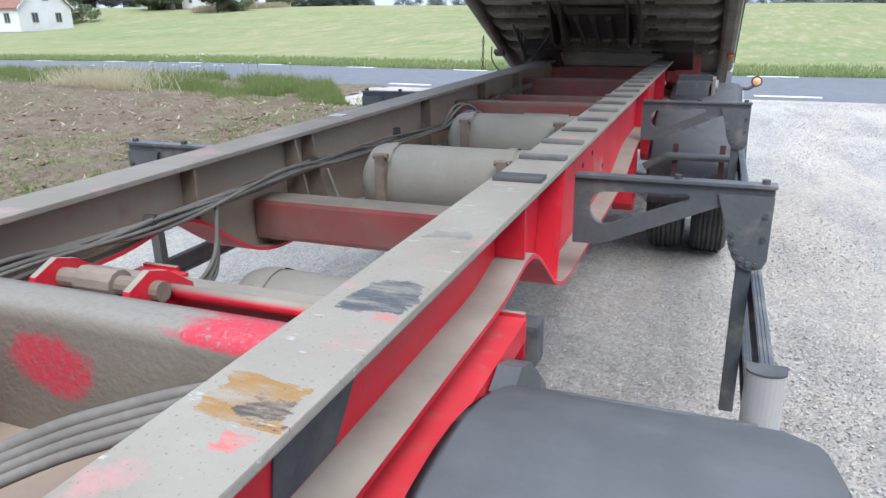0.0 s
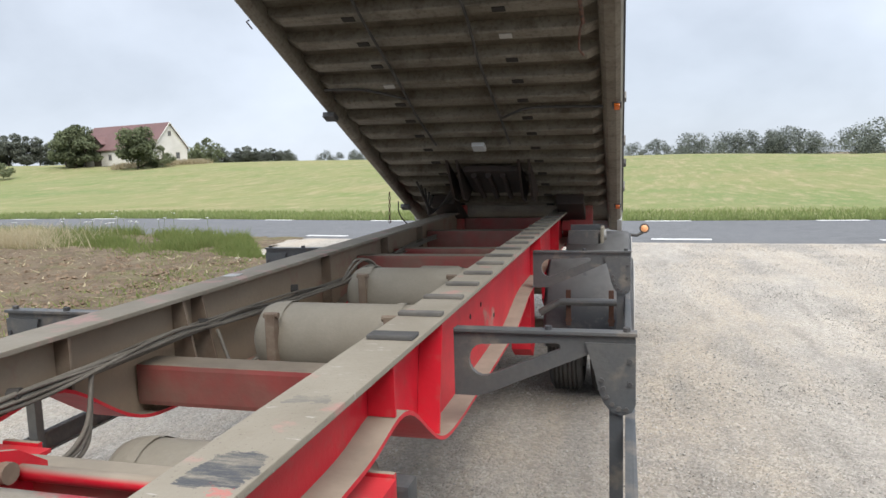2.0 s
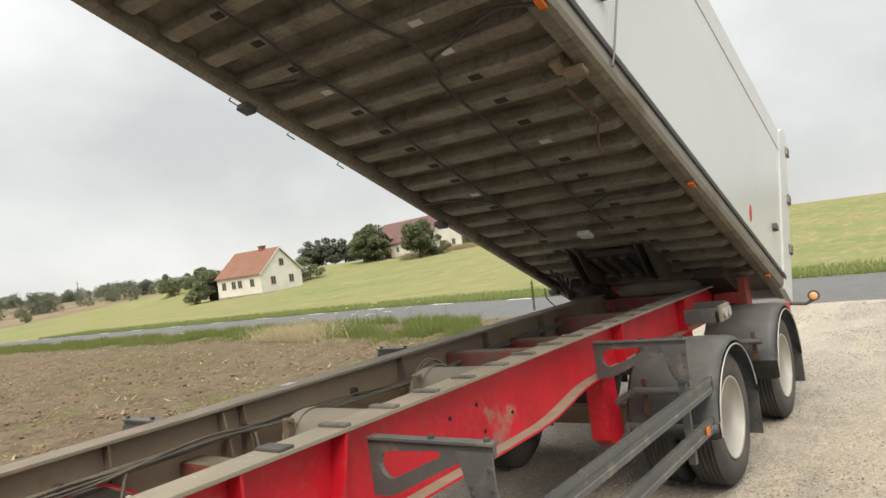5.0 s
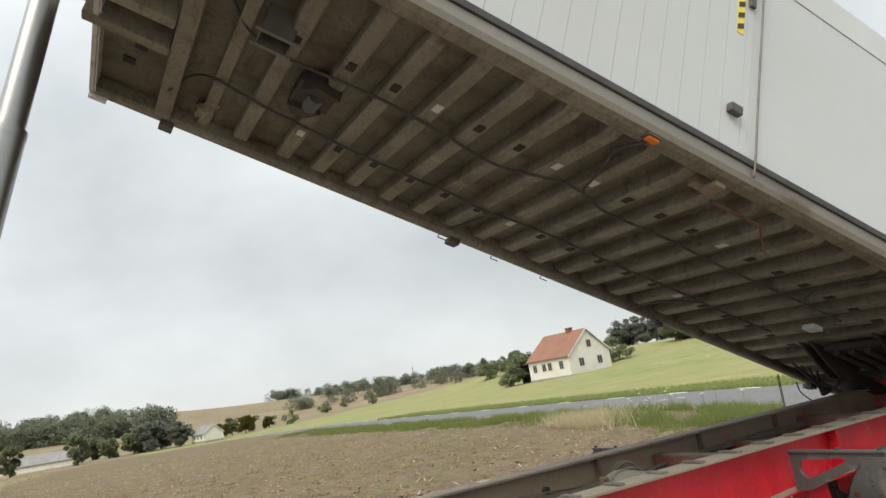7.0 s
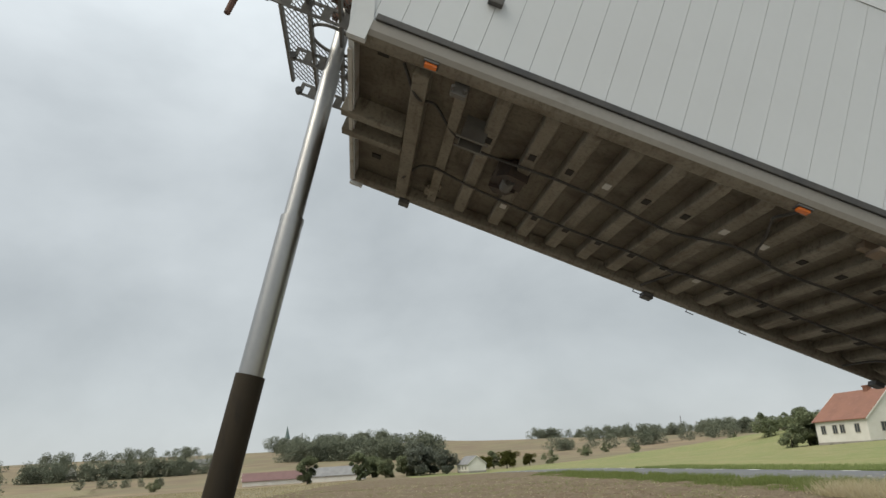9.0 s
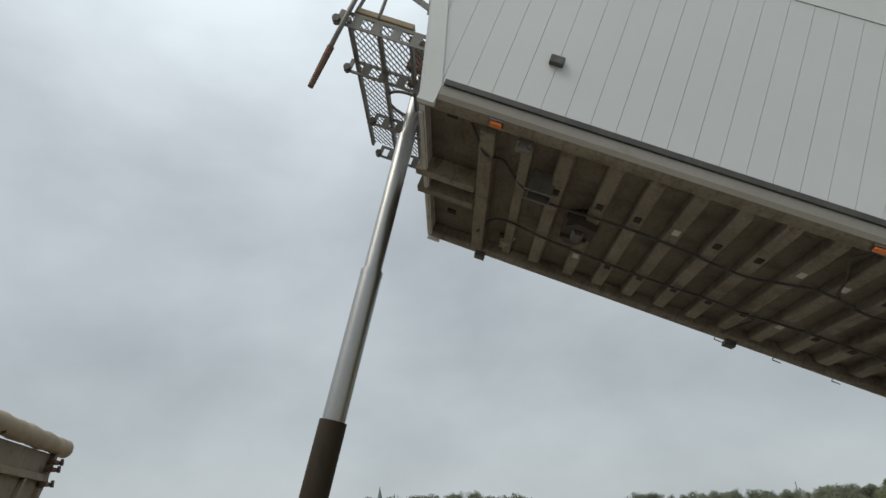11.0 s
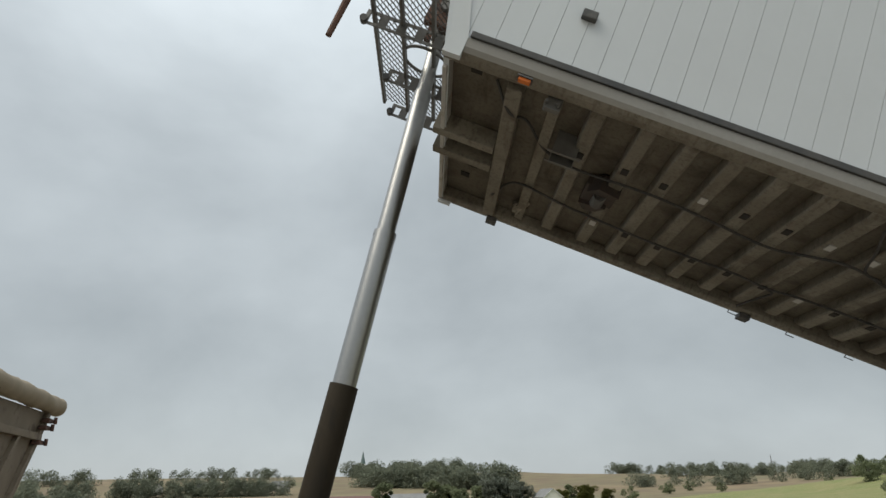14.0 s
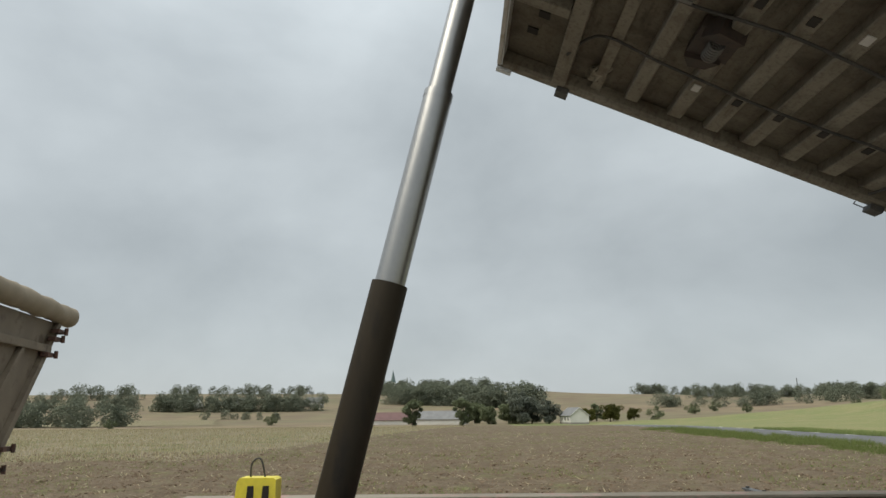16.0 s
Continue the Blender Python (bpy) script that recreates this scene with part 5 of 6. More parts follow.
for side in (1, -1):
    xa, xb = side * 1.235, side * 1.262
    wall = tagged(new("side_wall"), "white plank side wall")
    wall.parent = body
    s = -0.4
    while s < 3.74:
        a, b = s + 0.0012, min(s + 0.1688, 3.742)
        lo_a, lo_b = max(0.12, (0.12 - a) / 0.29), max(0.12, (0.12 - b) / 0.29)
        if lo_a < H1:
            bm = B()
            extrude(bm, [(a, lo_a), (b, lo_b), (b, H1), (a, H1)], xa, xb)
            part("plank", bm, M_WHITE, wall)
        elif lo_b < H1 - 0.02:
            bm = B()
            extrude(bm, [(0.12 - 0.29 * H1, H1), (b, lo_b), (b, H1)], xa, xb)
            part("plank", bm, M_WHITE, wall)
        s += 0.17
    bm = B()
    extrude(bm, [(0.13, 0.155), (8.5, 0.155), (8.5, H1), (0.13 - 0.29 * H1, H1)], side * 1.225, side * 1.234)
    part("inner_lining", bm, M_SEAL, wall)
    bm = B()
    box(bm, *sorted((xa, xb)), 3.745, 8.22, 0.12, H1, 0.002)
    part("smooth_panel", bm, M_WHITE, wall, "smooth white rear panel")
    bm = B()
    extrude(bm, [(0.12 - 0.29 * H1 - 0.12, H1 + 0.004), (8.22, H1 + 0.004), (8.22, H2), (0.12 - 0.29 * H2 - 0.12, H2)], side * 1.235, side * 1.268)
    part("top_rail", bm, M_POST, wall, "pale grey top rail")
    bm = B()
    extrude(bm, [(0.0, -0.03), (0.12, -0.03), (0.12, 0.12), (0.115 - 0.29 * H1, H1), (-0.01 - 0.29 * H1, H1), (0.0, 0.12)], side * 1.22, side * 1.272)
    part("corner_post", bm, M_POST, wall, "white front corner post")
    bm = B()
    extrude(bm, [(8.224, 0.0), (LEN, -0.06), (LEN, 1.95), (8.4, 1.98), (8.224, H2)], side * 1.22, side * 1.275)
    part("rear_post", bm, M_POST, wall, "white rear post")
    for z in (0.5, 1.1, 1.7):
        bm = B()
        box(bm, *sorted((side * 1.27, side * 1.3)), LEN - 0.09, LEN + 0.02, z, z + 0.1, 0.01)
        part("gate_hinge", bm, M_GRATE, wall)
    for s, h in ((0.78, 0.55), (3.6, 0.44), (7.85, 0.55)):
        bm = B()
        box(bm, *sorted((side * 1.263, side * 1.31)), s - 0.05, s + 0.05, h - 0.03, h + 0.03, 0.01)
        part("side_block", bm, M_PAD, wall, "black rubber side block")
    bm = B()
    extrude(bm, [(0.052 * math.cos(2 * math.pi * k / 24) * 0.8 + 6.96, 0.36 + 0.085 * math.sin(2 * math.pi * k / 24)) for k in range(24)], side * 1.2625, side * 1.266)
    part("red_mark", bm, M_REDLENS, wall, "round red mark")
bm = B()
box(bm, 1.2625, 1.266, 3.59, 3.65, 1.05, 1.5, 0)
sign = part("warning_strip", bm, M_YELLOW, body, "yellow and black hatched strip")
for k in range(5):
    bm = B()
    extrude(bm, [(3.592, 1.07 + 0.09 * k), (3.648, 1.1 + 0.09 * k), (3.648, 1.14 + 0.09 * k), (3.592, 1.11 + 0.09 * k)], 1.2665, 1.269)
    part("stripe", bm, M_BLACK, sign)
bm = B()
box(bm, 1.266, 1.29, 3.68, 3.73, 1.3, 1.6, 0.008)
part("handle", bm, M_PAD, body, "black handle")
bm = B()
extrude(bm, [(0.0, 0.0), (0.04, 0.0), (0.04 - 0.29 * H2, H2), (0.0 - 0.29 * H2, H2)], -1.22, 1.22)
part("front_wall", bm, M_WHITE, body, "white front wall leaning forward")
bm = B()
box(bm, -1.2, 1.2, LEN + 0.002, LEN + 0.05, 0.02, 1.9, 0.006)
part("tailgate", bm, M_WHITE, body, "white tailgate")
bm = B()
box(bm, -1.22, 1.22, -0.3, LEN, H2 + 0.002, H2 + 0.02)
part("roof_sheet", bm, M_CANVAS, body, "rolling cover sheet")

# service platform in front of the body
deck = tagged(new("service_platform"), "galvanised steel platform with expanded metal floor")
deck.parent = body
HP = 0.52
for x in (1.05, 0.45, -0.3, -0.9):
    bm = B()
    far = -0.86 if x > 0 else -0.72
    box(bm, x - 0.006, x + 0.006, far, -0.08, HP + 0.05, HP + 0.075)
    box(bm, x - 0.006, x + 0.006, far, -0.08, HP - 0.05, HP - 0.028)
    for k in range(6):
        a = far + (abs(far) - 0.09) * k / 5
        box(bm, x - 0.006, x + 0.006, a - 0.035 if k else a, a + 0.035, HP - 0.03, HP + 0.052)
    part("support", bm, M_GRATE, deck, "perforated support plate")
    bm = B()
    tube(bm, [(x - 0.03, far, HP - 0.02), (x + 0.03, far, HP - 0.02)], 0.03, 10)
    part("pivot_bush", bm, M_PAD, deck)
for s in (-0.8, -0.56, -0.3):
    bm = B()
    box(bm, -0.88, 1.0, s - 0.012, s + 0.012, HP + 0.03, HP + 0.07)
    part("cross_bar", bm, M_GRATE, deck)
bm = B()
n, mcount = 46, 26
for i in range(mcount):
    s0 = -0.84 + 0.72 * i / mcount
    prev = None
    for k in range(n + 1):
        x = -0.88 + 1.88 * k / n
        s = s0 + (0.022 if (k + i) % 2 else 0.0)
        if ((x - 0.02) / 0.19) ** 2 + ((s + 0.38) / 0.2) ** 2 < 1:
            prev = None
            continue
        cur = (bm.verts.new((x, s - 0.004, HP + 0.076)), bm.verts.new((x, s + 0.005, HP + 0.082)))
        if prev:
            bm.faces.new((prev[0], cur[0], cur[1], prev[1]))
        prev = cur
part("mesh_floor", bm, M_GRATE, deck, "expanded metal floor")
bm = B()
ring = [(0.02 + 0.19 * math.cos(a), -0.38 + 0.2 * math.sin(a), HP + 0.07) for a in [2 * math.pi * k / 28 for k in range(29)]]
tube(bm, ring, 0.014, 6, False)
part("hole_ring", bm, M_GRATE, deck)
bm = B()
tube(bm, [(1.08, -0.785, -0.02), (1.08, -0.79, 0.6), (1.08, -0.785, 1.4)], 0.02, 8)
part("handrail", bm, M_GRATE, deck, "slanting tube handrail", True)
bm = B()
tube(bm, [(1.08, -0.78, -0.1), (1.08, -0.785, 0.25)], [0.022, 0.028], 8)
part("rail_foot", bm, M_RUST, deck)
bm = B()
tube(bm, smooth_path([(1.05, -0.75, 0.6), (1.05, -0.73, 0.9), (1.05, -0.69, 1.04), (1.05, -0.62, 1.0), (1.05, -0.57, 0.6)], 6), 0.014, 8)
part("hoop", bm, M_GRATE, deck, "bent tube hoop", True)
bm = B()
box(bm, 0.98, 1.06, -0.76, -0.3, HP + 0.09, HP + 0.13, 0.004)
part("step_strip", bm, M_CANVAS, deck, "perforated pale step strip")
bm = B()
for k, (a, b, c, d_) in enumerate((((-0.58, 0.92), (-0.52, 0.92), (-0.4, 1.5), (-0.46, 1.5)), ((-0.26, 0.78), (-0.21, 0.78), (-0.4, 1.5), (-0.44, 1.5)), ((-0.57, 0.92), (-0.24, 0.8), (-0.25, 0.85), (-0.55, 0.97)), ((-0.53, 1.12), (-0.33, 1.08), (-0.34, 1.14), (-0.52, 1.18)), ((-0.5, 1.32), (-0.4, 1.3), (-0.4, 1.35), (-0.49, 1.37)))):
    extrude(bm, [a, b, c, d_], 1.03 + 0.003 * k, 1.042 + 0.003 * k)
part("gusset", bm, M_GRATE, deck, "triangular perforated gusset")
bm = B()
box(bm, -0.16, -0.09, -0.52, -0.3, 0.86, 1.16, 0.02)
box(bm, 0.09, 0.16, -0.52, -0.3, 0.86, 1.16, 0.02)
box(bm, -0.16, 0.16, -0.33, -0.28, 0.86, 1.16, 0.01)
part("cylinder_bracket", bm, M_RUST, deck, "dark red cylinder head bracket")
bm = B()
tube(bm, [(-0.2, -0.39, 1.04), (0.2, -0.39, 1.04)], 0.045, 14)
part("head_pin", bm, M_GRATE, deck)

# ---------- body of the lorry standing across the yard ----------
lorry = thing("lorry_body", "dirty beige lorry tipping body with rolled canvas cover", "lorry body", pose(-3.5, -2.22, 0, 0, 0, 11) @ Matrix.Diagonal((1, 1, 1.08, 1)))
bm = B()
# local x runs along the side, y is the outer face
def edge(z):
    """The slanting end of the side."""
    return -0.12 + (2.55 - z) * 0.93


side_pts = [(edge(2.55), 2.55), (7.0, 2.55), (7.0, 1.2), (edge(1.2), 1.2)]
extrude(bm, side_pts, -0.04, 0.0, "y")
part("side_panel", bm, M_BEIGE, lorry, "dirty beige side panel")
bm = B()
extrude(bm, [(edge(2.55), 2.55), (edge(2.55) + 0.1, 2.55), (edge(1.2) + 0.1, 1.2), (edge(1.2), 1.2)], 0.0, 0.05, "y")
part("edge_frame", bm, M_BEIGE, lorry)
for z in (2.28, 1.25):
    bm = B()
    e = edge(z)
    box(bm, e, 7.0, 0.0, 0.06, z - 0.035, z + 0.035, 0.006)
    part("rail", bm, M_BEIGE, lorry)
for x in (0.55, 1.5, 2.5, 3.5):
    bm = B()
    extrude(bm, [(x + 0.2, 2.25), (x + 0.27, 2.25), (x + 1.2, 1.28), (x + 1.12, 1.28)], 0.0, 0.05, "y")
    part("stanchion", bm, M_BEIGE, lorry)
for z in (2.46, 2.38, 2.22, 1.4, 1.24):
    e = edge(z)
    bm = B()
    box(bm, e - 0.05, e + 0.14, 0.02, 0.1, z - 0.02, z + 0.02, 0.005)
    tube(bm, [(e - 0.02, 0.12, z - 0.03), (e - 0.02, 0.12, z + 0.04)], 0.02, 8)
    part("latch", bm, M_RUST, lorry, "rusty latch")
bm = B()
pts = [(7.0, 0.02, 2.66), (4, 0.02, 2.67), (2, 0.02, 2.67), (0.8, 0.02, 2.66), (0.3, 0.03, 2.65), (-0.1, 0.03, 2.645), (-0.36, 0.03, 2.64)]
tube(bm, smooth_path(pts), 0.1, 16, False)
for v in bm.verts:
    v.co += 0.018 * Vector((noise.noise(v.co * 5), noise.noise(v.co * 5 + Vector((9, 0, 0))), noise.noise(v.co * 5 + Vector((0, 7, 0)))))
part("rolled_cover", bm, M_CANVAS, lorry, "rolled beige canvas cover", True)
# dark tube added for the shade in the roll's hollow end
bm = B()
tube(bm, [(7.0, 0.02, 2.66), (-0.3, 0.03, 2.64)], 0.07, 12)
part("cover_hollow_shade", bm, M_GAP, lorry)
bm = B()
extrude(bm, side_pts, -2.45, -2.41, "y")
extrude(bm, [(edge(1.2), 1.16), (7.0, 1.16), (7.0, 1.2), (edge(1.2), 1.2)], -2.45, 0.0, "y")
extrude(bm, [(edge(2.55), 2.55), (edge(2.55) + 0.05, 2.55), (edge(1.2) + 0.05, 1.2), (edge(1.2), 1.2)], -2.41, -0.04, "y")
part("far_side_and_floor", bm, M_BEIGE, lorry)
for x in (1.9, 4.6, 5.9):
    bm = B()
    lathe(bm, [(-0.14, 0.2), (-0.16, 0.3), (-0.15, 0.45), (-0.1, 0.5), (0.1, 0.5), (0.15, 0.45), (0.16, 0.3), (0.14, 0.2)], (0, 0, 0), "x", 28)
    bmesh.ops.transform(bm, matrix=pose(x, -0.25, 0.5, 0, 0, 90), verts=bm.verts)
    part("wheel", bm, M_RUBBER, lorry, smooth=True)
bm = B()
box(bm, 1.2, 7.0, -1.7, -1.5, 0.8, 1.158, 0.02)
box(bm, 1.2, 7.0, -1.0, -0.8, 0.8, 1.158, 0.02)
box(bm, 1.7, 2.1, -2.2, -0.3, 0.45, 0.6, 0.02)
part("lorry_frame", bm, M_MUD, lorry)


# ---------- houses ----------
def house(name, label, at, turn, length, width, eave, ridge, roof, walls_m=None, plinth=0.5):
    """Gabled house: local x along the ridge, front wall at -y, gable at +x."""
    e = thing(name, label, "house", pose(*at, 0, 0, turn))
    L, W = length / 2, width / 2
    bm = B()
    extrude(bm, [(-W, 0), (W, 0), (W, eave), (0, ridge - 0.12), (-W, eave)], -L, L)
    wall = part("wall", bm, walls_m or M_PLASTER, e, "white plastered wall")
    bm = B()
    box(bm, -L - 0.04, L + 0.04, -W - 0.04, W + 0.04, -1.5, plinth)
    part("plinth", bm, M_SOCKET, e)
    for s in (1, -1):
        bm = B()
        k = (ridge - eave) / W
        o = 0.35
        extrude(bm, [(0, ridge), (s * (W + o), eave - k * o), (s * (W + o), eave - k * o + 0.14), (0, ridge + 0.14)], -L - 0.3, L + 0.3)
        part("roof", bm, roof, e)
    for x in (-L - 0.3, L + 0.3):
        for s in (1, -1):
            bm = B()
            k = (ridge - eave) / W
            extrude(bm, [(0, ridge - 0.1), (s * (W + 0.35), eave - k * 0.35 - 0.1), (s * (W + 0.35), eave - k * 0.35 + 0.1), (0, ridge + 0.16)], x - 0.03, x + 0.03)
            part("bargeboard", bm, M_PLASTER, e)
    return e


def window(e, x, y, z, w, h, axis):
    """A recessed-looking casement proud of the wall; axis is the wall's outward direction."""
    bm = B()
    if axis == "y":
        for a, b, c, d_ in ((-w / 2, w / 2, -h / 2, -h / 2 + 0.09), (-w / 2, w / 2, h / 2 - 0.09, h / 2), (-w / 2, -w / 2 + 0.09, -h / 2, h / 2), (w / 2 - 0.09, w / 2, -h / 2, h / 2), (-0.04, 0.04, -h / 2, h / 2)):
            box(bm, x + a, x + b, y - 0.06, y + 0.02, z + c, z + d_)
    else:
        for a, b, c, d_ in ((-w / 2, w / 2, -h / 2, -h / 2 + 0.09), (-w / 2, w / 2, h / 2 - 0.09, h / 2), (-w / 2, -w / 2 + 0.09, -h / 2, h / 2), (w / 2 - 0.09, w / 2, -h / 2, h / 2), (-0.04, 0.04, -h / 2, h / 2)):
            box(bm, x - 0.02, x + 0.06, y + a, y + b, z + c, z + d_)
    f = part("window", bm, M_SOCKET, e)
    bm = B()
    if axis == "y":
        box(bm, x - w / 2 + 0.09, x + w / 2 - 0.09, y - 0.03, y - 0.01, z - h / 2 + 0.09, z + h / 2 - 0.09)
    else:
        box(bm, x + 0.01, x + 0.03, y - w / 2 + 0.09, y + w / 2 - 0.09, z - h / 2 + 0.09, z + h / 2 - 0.09)
    part("pane", bm, M_GLASS, f)


def chimney(e, x, z, w=0.9):
    bm = B()
    box(bm, x - w / 2, x + w / 2, -w / 2, w / 2, z - 1.2, z + 0.7, 0.03)
    box(bm, x - w / 2 - 0.08, x + w / 2 + 0.08, -w / 2 - 0.08, w / 2 + 0.08, z + 0.55, z + 0.75)
    part("chimney", bm, M_ROOF_RED, e, "brick chimney")


h1 = house("farmhouse", "white farmhouse with orange-red tiled roof on the slope", (-98.6, 82.0, land(-98.6, 82.0) - 0.4), 7, 10.4, 10.4, 3.9, 8.0, M_ROOF_RED)
for x in (-3.6, -1.2, 0.3, 3.2):
    window(h1, x, -5.2, 2.4, 1.0, 1.35, "y")
for x in (-2.5, 0.0, 2.5):
    window(h1, x, -5.25, 0.1, 0.7, 0.5, "y")
for y in (-2.2, 2.4):
    window(h1, 5.2, y, 2.4, 1.2, 1.4, "x")
window(h1, 5.2, 0.3, 5.4, 1.1, 1.3, "x")
chimney(h1, 1.4, 8.0)
h2 = house("long_farmhouse", "long white farmhouse with dark red roof behind trees", (-89.6, 116.3, land(-89.6, 116.3) - 0.5), -13, 20.5, 7.7, 3.6, 7.9, M_ROOF_BROWN)
for x in (-8.6, -1.4, 2.2, 5.4):
    window(h2, x, -3.85, 2.0, 0.9, 1.1, "y")
window(h2, 10.25, 1.6, 2.0, 0.9, 1.2, "x")
window(h2, 10.25, 0.0, 6.0, 0.7, 0.9, "x")
bm = B()
for k in range(8):
    box(bm, -6.0 + 0.26 * k, -5.76 + 0.26 * k, -3.93, -3.86 + 0.01 * (k % 2), 0.3, 3.55)
part("barn_door", bm, M_BARK, h2, "weathered grey board door")
bm = B()
extrude(bm, [(-6.3, 3.6), (-3.7, 3.6), (-3.7, 4.7), (-5.0, 5.8), (-6.3, 4.7)], -3.8, -1.0, "y")
part("dormer", bm, M_BARK, h2, "weathered boarded dormer")
bm = B()
for k in (1, -1):
    extrude(bm, [(-5.0, 5.9), (-5.0 + k * 1.7, 4.4), (-5.0 + k * 1.7, 4.55), (-5.0, 6.05)], -4.1, -0.8, "y")
part("dormer_roof", bm, M_ROOF_BROWN, h2)
h3 = house("white_cottage", "white cottage with grey roof at the edge of the village", (-229, 39.5, -2.6), 10, 11, 6, 2.7, 5.0, M_ROOF_GREY)
for x in (-3, 0, 3):
    window(h3, x, -3, 1.6, 1.0, 1.1, "y")
h4 = house("low_barn", "low dark red barn with white base", (-252, -26, -3.2), 96, 20, 7, 2.2, 4.6, M_ROOF_BROWN)
h5 = house("village_house", "grey roofed village house among trees", (-245, -4, -3.4), 80, 18, 8, 2.6, 5.2, M_ROOF_GREY)
for at, turn, lab in (((-575, -175, 7.0), 60, "far white farmhouse with grey roof"), ((-588, -118, 7.5), 80, "far white cottage with grey roof"), ((-560, -205, 6.5), 20, "far white farmstead with grey roof")):
    house("far_house", lab, at, turn, 14, 7, 3, 6.5, M_ROOF_GREY)
church = thing("church", "distant white church with a slender green spire", "church", pose(-1092, -97, 30))
bm = B()
box(bm, -14, 14, -6, 6, -6, 8)
extrude(bm, [(-6.5, 8), (6.5, 8), (0, 14)], -14, 14)
part("nave", bm, M_PLASTER, church)
bm = B()
box(bm, 10, 17, -3.5, 3.5, -6, 15)
part("tower", bm, M_PLASTER, church)
bm = B()
bmesh.ops.create_cone(bm, segments=8, radius1=4.0, radius2=0.1, depth=19, cap_ends=True, matrix=pose(13.5, 0, 24.5))
part("spire", bm, M_SPIRE, church, "slender copper spire")
mast = thing("radio_mast", "slender grey lattice radio mast on the horizon", "radio mast", pose(-1480, 706, 26))
bm = B()
for k in range(3):
    a = 2 * math.pi * k / 3
    tube(bm, [(2.2 * math.cos(a), 2.2 * math.sin(a), -40), (0.4 * math.cos(a), 0.4 * math.sin(a), 36)], 0.35, 6)
for z in range(-8, 36, 4):
    tube(bm, [(1.5 - z * 0.03, 0, z), (-0.8, 1.2, z + 4), (-0.8, -1.2, z), (1.5 - z * 0.03, 0, z + 4)], 0.2, 5)
part("lattice", bm, M_ROOF_GREY, mast)


# ---------- trees ----------
def leaves(bm, centre, r, count, size, rnd, flat=0.8):
    for _ in range(count):
        d3 = Vector((rnd.gauss(0, 1), rnd.gauss(0, 1), rnd.gauss(0, 1))).normalized() * r * (0.55 + 0.5 * rnd.random())
        c = Vector(centre) + Vector((d3.x, d3.y, d3.z * flat))
        u = Vector((rnd.gauss(0, 1), rnd.gauss(0, 1), rnd.gauss(0, 0.6))).normalized()
        v = u.cross(Vector((rnd.gauss(0, 1), rnd.gauss(0, 1), rnd.gauss(0, 1)))).normalized()
        s = size * (0.6 + 0.8 * rnd.random())
        bm.faces.new([bm.verts.new(c + s * (a * u + b * v)) for a, b in ((-1, 0), (-0.2, 0.6), (1, 0.1), (0.1, -0.6))])


def tree(name, label, at, h, w, leaf, seed, group="", clumps=34, per=90, low_start=0.2, size=None):
    rnd = random.Random(seed)
    e = thing(name, label, "tree" if h > 3 else "bush", pose(*at), group)
    bm = B()
    top = Vector((rnd.uniform(-0.1, 0.1) * w, rnd.uniform(-0.1, 0.1) * w, h * 0.75))
    tube(bm, [(0, 0, -0.5), top * 0.35, top], [0.03 * h, 0.022 * h, 0.006 * h], 7)
    cs, lobes = [], []
    for k in range(6):
        a, z = k * 2.4 + rnd.random(), low_start + (0.92 - low_start) * (k + rnd.uniform(0.2, 0.9)) / 6
        reach = w * 0.36 * math.sin(math.pi * (0.25 + 0.62 * z)) * rnd.uniform(0.45, 1.1)
        lobes.append((Vector((reach * math.cos(a), reach * math.sin(a), z * h * 0.9)), w * rnd.uniform(0.15, 0.25)))
        tube(bm, [top * min(z * 0.75, 0.9), lobes[-1][0]], [0.01 * h, 0.003 * h], 5)
    for k in range(clumps):
        c, spread = lobes[k % 6]
        cs.append(c + Vector((rnd.gauss(0, 0.6), rnd.gauss(0, 0.6), rnd.gauss(0, 0.45))) * spread)
        cs[-1].z = max(cs[-1].z, low_start * h * 0.6)
    part("trunk", bm, M_BARK, e)
    bm = B()
    for c in cs:
        leaves(bm, c, w * rnd.uniform(0.1, 0.22), int(per * 2.6), size or 0.0145 * (h + w), rnd)
    part("crown", bm, leaf, e, "uneven leafy crown")
    return e


GREEN = "broad dark green tree with uneven crown"
protos = [tree("broadleaf_tree", GREEN, (-79, 104, land(-79, 104)), 7.0, 7.4, M_LEAF, 1, "trees round the farms"),
          tree("broadleaf_tree", "rounded green tree near the village, greyed by haze in its colour", (-234.7, 23, land(-234.7, 23) - 0.5), 10.5, 9.5, M_LEAF2, 2, "trees round the farms"),
          tree("broadleaf_tree", "slim green tree beside the field", (-225.7, 3.6, land(-225.7, 3.6) - 0.5), 10.0, 6.5, M_LEAF, 3, "trees round the farms"),
          tree("bush", "low rounded green bush", (-80, 125.5, land(-80, 125.5)), 5.0, 5.6, M_LEAF, 4, "bushes round the farms", 20, 60, 0.08),
          tree("broadleaf_tree", "yellowish green tree near the cottage", (-247, 55, land(-247, 55)), 6.5, 6.0, M_LEAF3, 5, "trees round the farms")]


def plant(k, x, y, h, dz=0.0):
    base = (7.0, 10.5, 10.0, 5.0, 6.5)[k]
    s = h / base
    m = pose(x, y, land(x, y) - 0.3 + dz, 0, 0, (x * 37 + y * 11) % 360) @ Matrix.Diagonal((s * (0.9 + 0.25 * abs(math.sin(x))), s, s, 1))
    copy_thing(protos[k], m)


